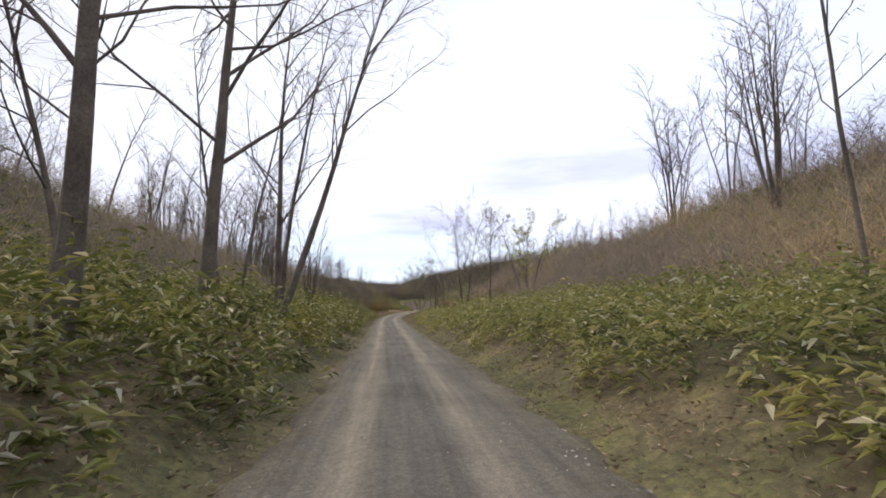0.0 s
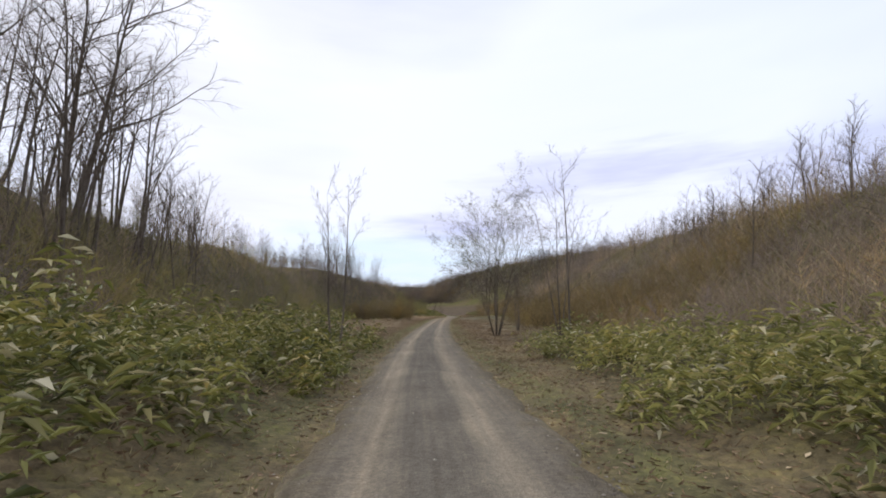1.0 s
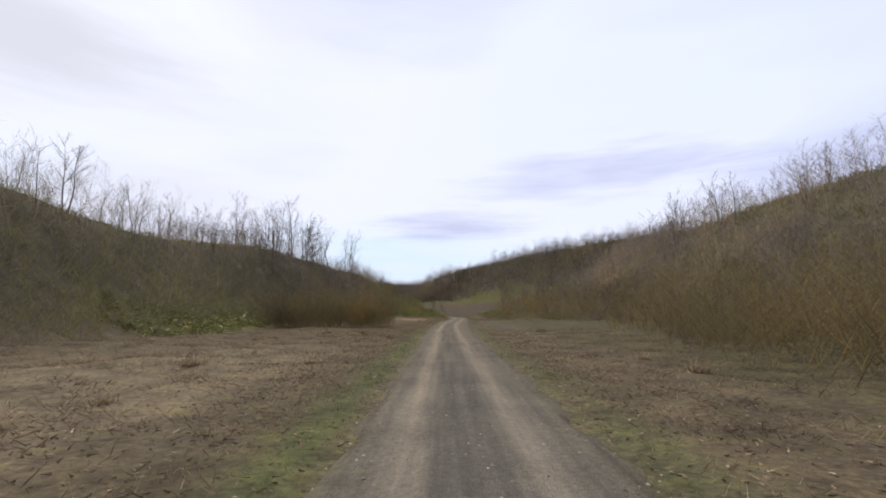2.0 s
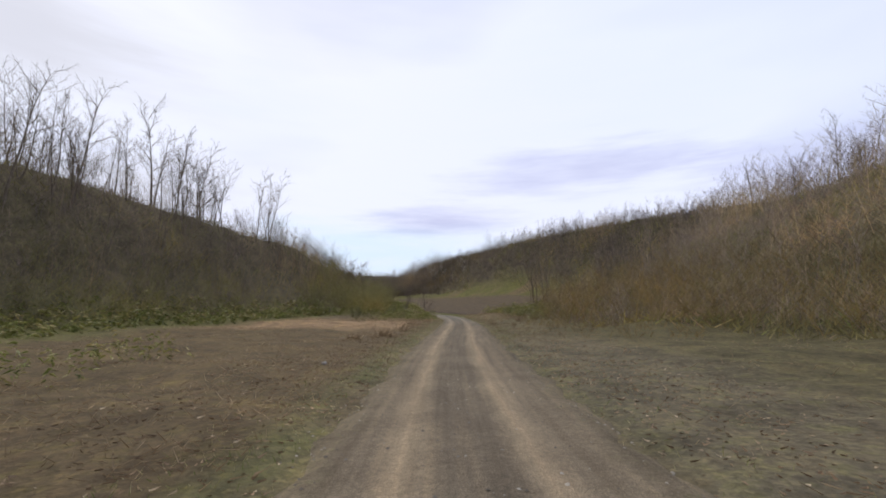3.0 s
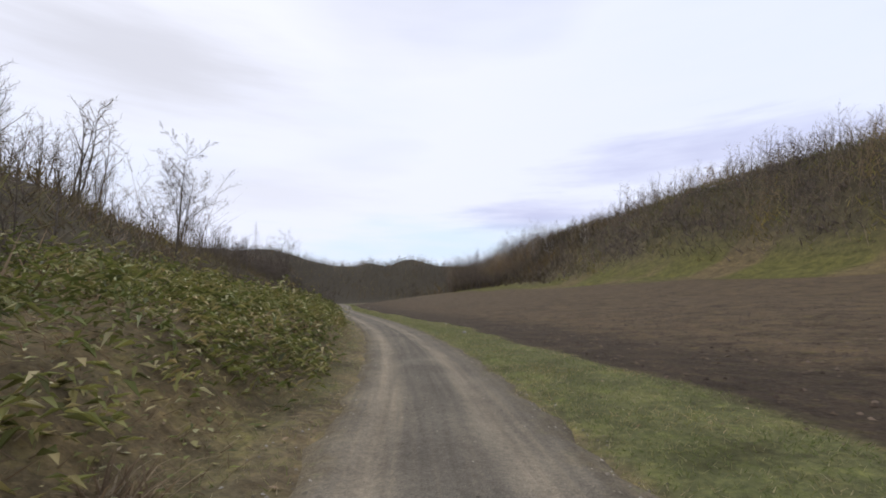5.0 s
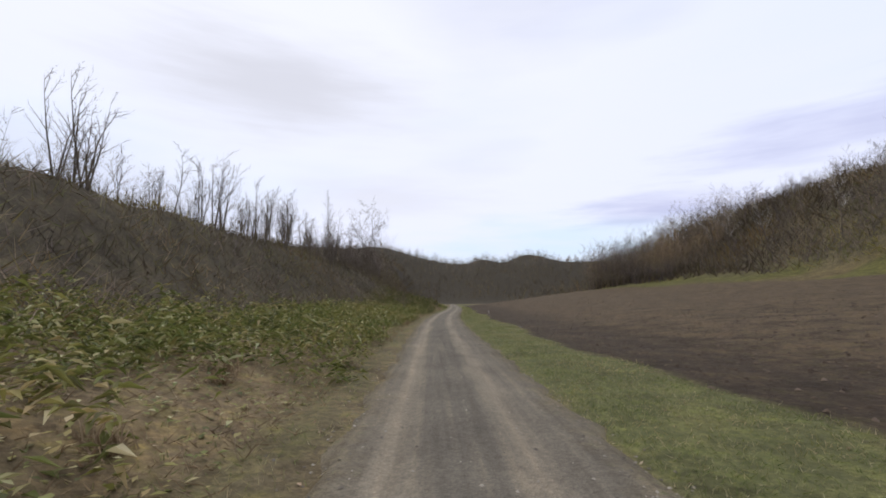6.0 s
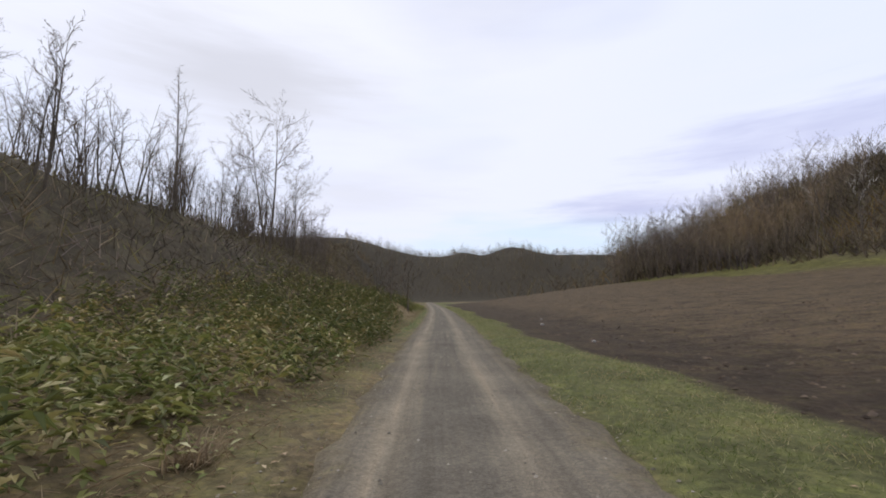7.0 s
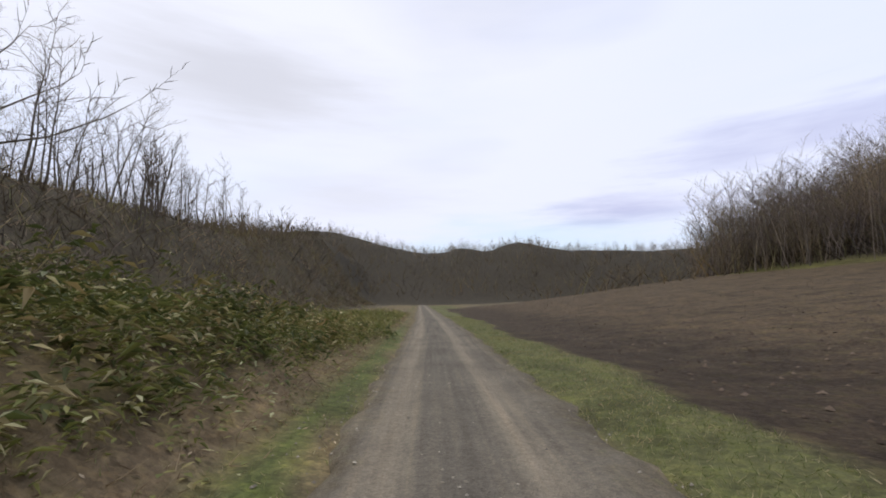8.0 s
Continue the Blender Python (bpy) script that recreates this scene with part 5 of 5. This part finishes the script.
def bank_left(s, d):
    a = -d
    edge = 1.55 + 0.35 * np.sin(s * 0.8) + 0.25 * np.sin(s * 2.1)
    return ease(a, edge, edge + 0.5) * (1 - 0.93 * ease(a, 6, 9.5)) * (1 - ease(s, 52, 57) * ease(a, 0, 1)) * np.maximum(0.35 + 0.65 * patchy(s, d, 4.0, 31, -0.6, 0.0), 0.7 * (1 - ease(a, 3.5, 6)))


def bank_right(s, d):
    edge = 1.95 + 0.35 * np.sin(s * 0.7 + 1) + 0.25 * np.sin(s * 1.9) + 0.5 * np.exp(-((s - 4) / 3.0) ** 2) + 0.8 * ease(s, 30, 48)
    return ease(d, edge, edge + 0.6) * (1 - ease(d, 5.6, 8.8)) * (1 - ease(s, 47, 53)) * (0.35 + 0.65 * patchy(s, d, 4.0, 33, -0.6, 0.0))


def bank_long(s, d):
    a = -d
    edge = 1.7 + 0.3 * np.sin(s * 0.33) + 0.2 * np.sin(s * 0.9)
    bare = ease(s, 272, 276) * (1 - ease(s, 293, 298)) * (1 - ease(a, clay_edge(s), clay_edge(s) + 0.6)) + 0.8 * np.exp(-((s - 219) / 2.5) ** 2) * (1 - ease(a, 3.0, 4.0))
    return ease(s, 144, 149) * ease(a, edge, edge + 0.7) * (1 - ease(a, 6.5, 10)) * (1 - 0.45 * ease(s, 292, 300)) * (1 - ease(s, 318, 330)) * np.maximum(0.35 + 0.65 * patchy(s, d, 3.6, 35, -0.35, 0.2), (0.45 + 0.45 * ease(s, 230, 242)) * (1 - ease(a, 3.2, 4.4))) * (1 - np.clip(bare, 0, 1)) * (1 - 0.55 * (1 - ease(s, 160, 168)))


for name, n, s0, s1, d0, d1, keep, tall, size, per, label in (
        ("dwarf_bamboo", 27000, -8, 58, -17, -1.5, bank_left, 0.72, 0.17, 11, "dense green dwarf bamboo covering the bank"),
        ("dwarf_bamboo", 24000, -8, 54, 1.9, 15, bank_right, 0.56, 0.155, 11, "green dwarf bamboo on the slope beside the track"),
        ("dwarf_bamboo", 38000, 143, 332, -9, -1.6, bank_long, 0.54, 0.165, 9, "patchy dwarf bamboo with pale dried leaves below the ridge"),
        ("dwarf_bamboo", 3500, 143, 163, 4.5, 12, lambda s, d: patchy(s, d, 3.0, 41, -0.4, 0.2), 0.6, 0.19, 10, "clumps of dwarf bamboo at the scrub edge"),
        ("dwarf_bamboo", 6500, 96, 158, -24, -5, lambda s, d: ease(-d, prof(LEFT, s, 3) - 4, prof(LEFT, s, 3) - 2) * (1 - ease(-d, prof(LEFT, s, 3) + 1, prof(LEFT, s, 3) + 4)) * patchy(s, d, 4.0, 43, -0.5, 0.1), 0.6, 0.34, 8, "low green bamboo along the foot of the ridge")):
    s, d = scatter(n, s0, s1, d0, d1, keep)
    h = tall * (0.65 + 0.7 * R.rand(len(s))) * (0.5 + 0.85 * patchy(s, d, 2.2, 51, -0.4, 0.4))
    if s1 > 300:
        # the darker leaf copy covers the bank from about 255 to 300
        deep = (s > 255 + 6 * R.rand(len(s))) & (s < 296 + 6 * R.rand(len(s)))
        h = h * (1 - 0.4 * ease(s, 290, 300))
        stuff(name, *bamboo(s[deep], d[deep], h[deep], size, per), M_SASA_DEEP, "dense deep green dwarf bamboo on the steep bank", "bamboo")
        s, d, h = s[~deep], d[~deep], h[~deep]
    stuff(name, *bamboo(s, d, h, size, per), M_SASA_DRY if s0 > 90 and s1 > 157 and d0 < 0 else M_SASA_PALE if d0 > 0 and s0 < 0 else M_SASA, label, "bamboo")


def verge(s, d):
    a = off(s, d)
    return ease(a, 0.85, 1.3) * (1 - ease(a, 2.2, 3.0)) * (0.25 + 0.75 * patchy(s, d, 1.8, 61, -0.4, 0.3)) * (1 - 0.7 * ease(s, 98, 104) * (1 - ease(s, 124, 128)) * (d > 0))


s, d = scatter(150000, -6, 300, -2.6, 2.6, verge)
stuff("verge_grass", *blades(s, d, 0.07 + 0 * s, 0.004), M_GRASS, "short green and dry grass along the edges of the track", "grass")
s, d = scatter(190000, 158, 320, 1.1, 4.4, lambda s, d: ease(off(s, d) + 0.1 * np.sin(s * 1.7) + 0.08 * np.sin(s * 4.3), 0.86, 1.2) * (1 - tilled(s, d)) * (0.4 + 0.6 * patchy(s, d, 2.5, 63, -0.5, 0.2)))
stuff("verge_grass", *blades(s, d, 0.05 + 0.025 * patchy(s, d, 1.1, 77, -0.4, 0.4), 0.0042, 0.3), M_GRASS, "green grass strip between the track and the ploughed field", "grass")
s, d = scatter(240000, -6, 160, -16, 12, lambda s, d: ease(np.abs(d), 1.5, 2.4) * (ease(s, 47, 58) + 0.5 * (1 - ease(np.abs(d), 3.5, 5.5))) * patchy(s, d, 2.6, 65, -0.3, 0.4) * (1 - 0.8 * ease(s, 98, 104) * (1 - ease(s, 126, 130)) * (d > 0)))
stuff("dry_grass", *blades(s, d, 0.10 + 0.1 * R.rand(len(s)), 0.006, 0.1, 0.8), M_STRAW, "flattened dry brown grass of the clearing", "grass")
s, d = scatter(120000, 48, 104, -15, 9, lambda s, d: ease(np.abs(d), 1.5, 2.6) * patchy(s, d, 2.2, 69, -0.2, 0.35))
stuff("dry_grass", *blades(s, d, 0.08 + 0.14 * R.rand(len(s)), 0.006, 0.15, 0.9), M_RUST, "rusty matted dry grass of the clearing", "grass")
s, d = scatter(26000, 141, 168, -9, 9, lambda s, d: ease(np.abs(d), 1.5, 2.2) * patchy(s, d, 1.6, 67, -0.4, 0.3) * (1 - tilled(s, d)))
stuff("dry_grass", *blades(s, d, 0.2 + 0.25 * R.rand(len(s)), 0.006, 0.3, 0.95), M_STRAW, "long dry grass beside the track", "grass")
s, d = scatter(90000, 150, 330, -7, -1.4, lambda s, d: ease(-d, 1.4, 1.9) * (1 - 0.6 * bank_long(s, d)) * (1 - ease(-d, 4.5, 7)))
stuff("dry_grass", *blades(s, d, 0.12 + 0.1 * R.rand(len(s)), 0.006, 0.1, 0.8), M_STRAW, "dry straw and dead bamboo leaves on the bank", "grass")


def litter(s, d, size):
    """Fallen leaves lying about on the ground."""
    P = spots(s, d) + np.array([0, 0, 0.012])
    n = len(P)
    W = units(n, -0.25, 0.35)
    L = size * R.uniform(0.5, 1.4, n)
    return leaves(P, W, L, L * R.uniform(0.16, 0.3, n), R.uniform(-0.1, 0.1, n))


M_LITTER = leafy("fallen_leaf", [(0.0, (0.12, 0.08, 0.05)), (0.5, (0.23, 0.16, 0.10)), (0.85, (0.34, 0.25, 0.165)), (1.0, (0.46, 0.38, 0.26))], 0.1, 0.8)
s, d = scatter(70000, 146, 304, -6.5, -1.5, lambda s, d: ease(-d, 1.5, 2.0) * (1 - 0.8 * ease(-d, 3.5, 6.5)) * (1 - 0.85 * np.exp(-((s - 280.5) / 5.0) ** 4) * (1 - ease(-d, 2.5, 3.2))) * (0.35 + 0.65 * patchy(s, d, 1.7, 73, -0.4, 0.3)))
P = litter(s, d, 0.085)
P[0].reshape(-1, 4, 3)[:, :, 2] += (R.rand(len(s), 1) ** 2) * 0.28
stuff("dead_bamboo_leaf", *P, M_SASA_DRY, "low tangle of dry and green bamboo leaves beside the track", "leaves")
s, d = scatter(36000, -6, 300, -6, 5, lambda s, d: ease(off(s, d), 1.0, 1.4) * (1 - tilled(s, d)) * (1 - 0.8 * ease(s, 158, 166) * (d > 0)) * (0.3 + 0.7 * patchy(s, d, 2.0, 71, -0.4, 0.3)))
stuff("leaf_litter", *litter(s, d, 0.06), M_LITTER, "fallen brown leaves along the track", "leaves")
s, d = scatter(230000, -4, 160, -4.6, 4.6, lambda s, d: ease(off(s, d), 0.95, 1.3) * (1 - 0.7 * ease(np.abs(d), 3, 4.6)) * (0.4 + 0.6 * patchy(s, d, 1.4, 75, -0.4, 0.3)) * (1 - 0.6 * ease(s, 60, 70)))
stuff("leaf_litter", *blades(s, d, 0.055 + 0.03 * R.rand(len(s)), 0.013, -0.1, 0.45), M_LITTER, "crumbled leaf litter beside the track", "leaves")


# ---- small things ----
def lump(name, size, seed, mat, flat=0.6, cuts=2):
    """An uneven stone or clod."""
    bm = bmesh.new()
    bmesh.ops.create_icosphere(bm, subdivisions=cuts, radius=1.0)
    off = Vector((seed * 3.1, seed * 1.7, 0))
    for v in bm.verts:
        k = 1 + 0.35 * noise.noise(v.co * 1.3 + off) + 0.12 * noise.noise(v.co * 4 + off)
        v.co = Vector((v.co.x * size * k, v.co.y * size * k * 0.8, v.co.z * size * k * flat))
    me = bpy.data.meshes.new(name)
    bm.to_mesh(me)
    bm.free()
    me.materials.append(mat)
    me.shade_smooth()
    return me


def lay(name, me, s, d, lift, label, category, turn=0.0, group=""):
    ob = new(name, me)
    ob.matrix_basis = Matrix.Translation(point(s, d - KEEP, lift)) @ pose(0, 0, 0, 0, 0, turn)
    return tagged(ob, label, category, group)


def stick_mesh(name, length, r, seed, mat, twigs=3, flat=False):
    rng_ = random.Random(seed)
    w = Wood()
    way = Vector((1, 0.1, 0.12)) if flat else Vector((rng_.uniform(-0.12, 0.12), rng_.uniform(-0.12, 0.12), 1))
    pts = shoot(rng_, Vector((0, 0, 0.02 if flat else -0.1)), way, length, 6, 0.08, 0)
    w.tube(pts, [r * (1 - 0.12 * i) for i in range(6)] + [0], 6)
    for _ in range(twigs):
        p, wy = along(pts, rng_.uniform(0.3, 0.9))
        w.tube(shoot(rng_, p, aside(rng_, wy, 40), length * rng_.uniform(0.15, 0.35), 3, 0.12, 0), [r * 0.4, r * 0.3, r * 0.2, 0], 4)
    return w.mesh(name, mat)


M_DEADWOOD = grained("weathered_wood", (0.10, 0.075, 0.05), (0.20, 0.15, 0.105), 5.0, 40.0)
M_PALEWOOD = grained("bleached_wood", (0.20, 0.165, 0.12), (0.34, 0.29, 0.21), 5.0, 40.0)
M_CHALK = grained("chalky_stone", (0.55, 0.54, 0.51), (0.78, 0.77, 0.74), 6.0, 60.0)
lay("white_stone", lump("white_stone", 0.10, 1, M_CHALK), 61.6, -3.15, 0.03, "white rounded stone on the dry grass", "stone")
for i, (s, d, size) in enumerate(((55.3, 5.6, 0.08), (91.0, -3.2, 0.09), (118.2, -2.6, 0.07), (196.5, 3.1, 0.10), (203.0, 3.9, 0.07), (236.0, 4.2, 0.05), (270.5, 5.0, 0.12), (276.0, 6.2, 0.09), (262.0, 4.6, 0.07))):
    lay("stone", lump("stone", size, 10 + i, M_STONE), s, d, 0.02, "small grey stone lying beside the track", "stone", 40 * i, "stones beside the track")
lay("stake", stick_mesh("stake", 1.3, 0.02, 2, M_DEADWOOD, 2), 61.8, -4.4, 0, "crooked brown dead stem standing in dry grass", "stake")
lay("stake", stick_mesh("stake", 1.1, 0.028, 3, M_DEADWOOD, 1), 65.5, -4.2, 0, "thin brown dead stem standing in dry grass", "stake")
lay("stake", stick_mesh("stake", 1.3, 0.022, 4, M_PALEWOOD, 0), 156.0, 6.6, 0, "thin pale marker stake at the field corner", "stake")
lay("stake", stick_mesh("stake", 0.9, 0.02, 5, M_DEADWOOD, 1), 144.6, -4.0, 0, "thin dead weed stem on the tan clearing", "stake")
for i, (s, d) in enumerate(((147.5, 4.6), (133.2, 5.6), (134.0, 6.2), (110.6, -5.4), (111.6, -5.0), (52.8, 7.6))):
    lay("fallen_branch", stick_mesh("fallen_branch", 1.1 + 0.15 * (i % 3), 0.009, 20 + i, M_PALEWOOD if i != 5 else M_DEADWOOD, 5, True), s, d, 0.05, "bleached fallen branch with broken twigs", "branch", 50 * i + 10, "fallen branches")


def tuft(name, seed, mat, height, n=70, wide=0.25):
    """A tussock of bent blades."""
    r = np.random.RandomState(seed)
    a, z = r.uniform(0, 6.2832, n), r.uniform(0.35, 0.95, n)
    c = np.sqrt(1 - z * z)
    W = np.stack([np.cos(a) * c, np.sin(a) * c, z], -1)
    P = np.c_[r.normal(0, wide * 0.35, (n, 2)), np.zeros(n)]
    side_ = np.stack([-np.sin(a), np.cos(a), 0 * a], -1) * 0.008
    L = (height * r.uniform(0.5, 1.2, n))[:, None]
    M = P + W * L * 0.6
    T = P + W * L - np.array([0, 0, 1]) * L * 0.18
    V = np.stack([P - side_, P + side_, M + side_ * 0.7, M - side_ * 0.7, T], 1).reshape(-1, 3)
    b = np.arange(n)[:, None] * 5
    F = np.concatenate([b + [0, 1, 2], b + [0, 2, 3], b + [3, 2, 4]])
    me = bpy.data.meshes.new(name)
    me.from_pydata(V.tolist(), [], F.tolist())
    me.materials.append(mat)
    return me


tufts = [tuft("grass_tussock", 60 + i, M_STRAW, 0.22 + 0.04 * i, 110, 0.26) for i in range(6)]
rng = random.Random(91)
for i in range(90):
    s = rng.choice((rng.uniform(60, 100), rng.uniform(118, 160), rng.uniform(160, 255)))
    d = -rng.uniform(2.2, 9.0) if s < 160 else -rng.uniform(1.6, 3.4)
    if 126 < s < 150:
        d = -rng.uniform(1.9, 3.0)
    if s < 160 and rng.random() < 0.35:
        d = rng.uniform(2.4, 6.0)
    ob = lay("grass_tussock", tufts[rng.randrange(6)], s, d, -0.01, "tussock of long half-dry grass", "grass", rng.uniform(0, 360), "grass tussocks")
    ob.scale = (rng.uniform(0.7, 1.5),) * 3

s, d = scatter(1700, 124, 152, 3.2, 8.5, lambda s, d: patchy(s, d, 2.2, 113, -0.3, 0.3) * ease(d, 3.2, 4.4))
stuff("rusty_brush", *scrub(spots(s, d), 0.28 + 0.4 * R.rand(len(s)), 0.006, 16), M_BRUSH, "low rusty weeds before the brush", "brush")
s, d = scatter(4200, 284, 300, -7, -2.0, lambda s, d: ease(-d, 2.0, 2.6) * (0.4 + 0.6 * patchy(s, d, 1.8, 115, -0.4, 0.2)))
stuff("dwarf_bamboo", *bamboo(s, d, 0.16 + 0.22 * R.rand(len(s)), 0.11, 9), M_SASA_DRY, "matted brown and green bamboo on the bank", "bamboo")

s, d = scatter(420, 113, 122, -10, -4.5, lambda s, d: np.exp(-((s - 115.5) / 1.3) ** 2 - ((d + 7.6) / 1.0) ** 2) + np.exp(-((s - 119.3) / 1.0) ** 2 - ((d + 7.7) / 0.9) ** 2))
stuff("dwarf_bamboo", *bamboo(s, d, 0.4 + 0.35 * R.rand(len(s)), 0.15, 10), M_SASA_DRY, "small clumps of green bamboo on the trodden clearing", "bamboo")

# low dark bushes on the clearing
for i, (s, d, h) in enumerate(((148.7, -8.6, 0.9), (150.0, -5.5, 0.6), (152.0, -12.5, 1.1), (155.0, -6.0, 0.9), (140.5, 5.6, 0.7), (160.0, -4.6, 0.8))):
    t = make_tree("low_bush", "clump", h, 0.012, 700 + i, 9, spread=35, twig=0.005, leaves=M_SASA, leaf_size=0.05, leaf_share=0.35)
    tagged(stand(t, s, d), "low dark bush on the dry clearing", "bush", "low bushes")


# loose gravel on the track and clods on the field
def pebbles(s, d, z, size):
    """Small angular stones: squashed four-sided double pyramids."""
    x, y = place(s, d)
    n = len(s)
    c = np.stack([x, y, z + size * 0.15], -1)
    a = R.uniform(0, 6.2832, n)
    u = np.stack([np.cos(a), np.sin(a), R.uniform(-0.2, 0.2, n)], -1) * size[:, None]
    v = np.stack([-np.sin(a), np.cos(a), R.uniform(-0.2, 0.2, n)], -1) * (size * R.uniform(0.6, 1.0, n))[:, None]
    w = np.array([0, 0, 1.0]) * (size * R.uniform(0.4, 0.8, n))[:, None]
    V = np.stack([c + u, c + v, c - u * R.uniform(0.6, 1.1, (n, 1)), c - v, c + w], 1).reshape(-1, 3)
    b = np.arange(n)[:, None] * 5
    return V, np.concatenate([b + [0, 1, 4], b + [1, 2, 4], b + [2, 3, 4], b + [3, 0, 4]])


M_PEBBLE = leafy("loose_gravel", [(0.0, (0.09, 0.08, 0.068)), (0.6, (0.16, 0.145, 0.12)), (1.0, (0.30, 0.28, 0.24))], 0.0, 0.9)
s, d = scatter(36000, -4, 292, -1.6, 1.6, lambda s, d: 0.15 + 0.85 * ease(off(s, d), 0.75, 1.0) * (1 - 0.8 * ease(off(s, d), 1.15, 1.4)) + 0.5 * np.exp(-(d / 0.2) ** 2))
stuff("loose_gravel", *pebbles(s, d, np.where(off(s, d) < 1.1, road_height(s, np.clip(off(s, d), 0, 1.1)), land(s, d)), R.uniform(0.008, 0.024, len(s))), M_PEBBLE, "loose grey gravel along the middle and edges of the track", "gravel")
M_CLOD = leafy("soil_clod", [(0.0, (0.045, 0.033, 0.025)), (0.7, (0.085, 0.064, 0.048)), (1.0, (0.13, 0.10, 0.078))], 0.0, 0.95)
s, d = scatter(24000, 164, 345, 3.6, 30, lambda s, d: tilled(s, d) * (1 - 0.75 * ease(d, 8, 26)))
stuff("soil_clods", *pebbles(s, d, land(s, d), R.uniform(0.02, 0.07, len(s))), M_CLOD, "crumbled dark clods of the ploughed field", "soil")
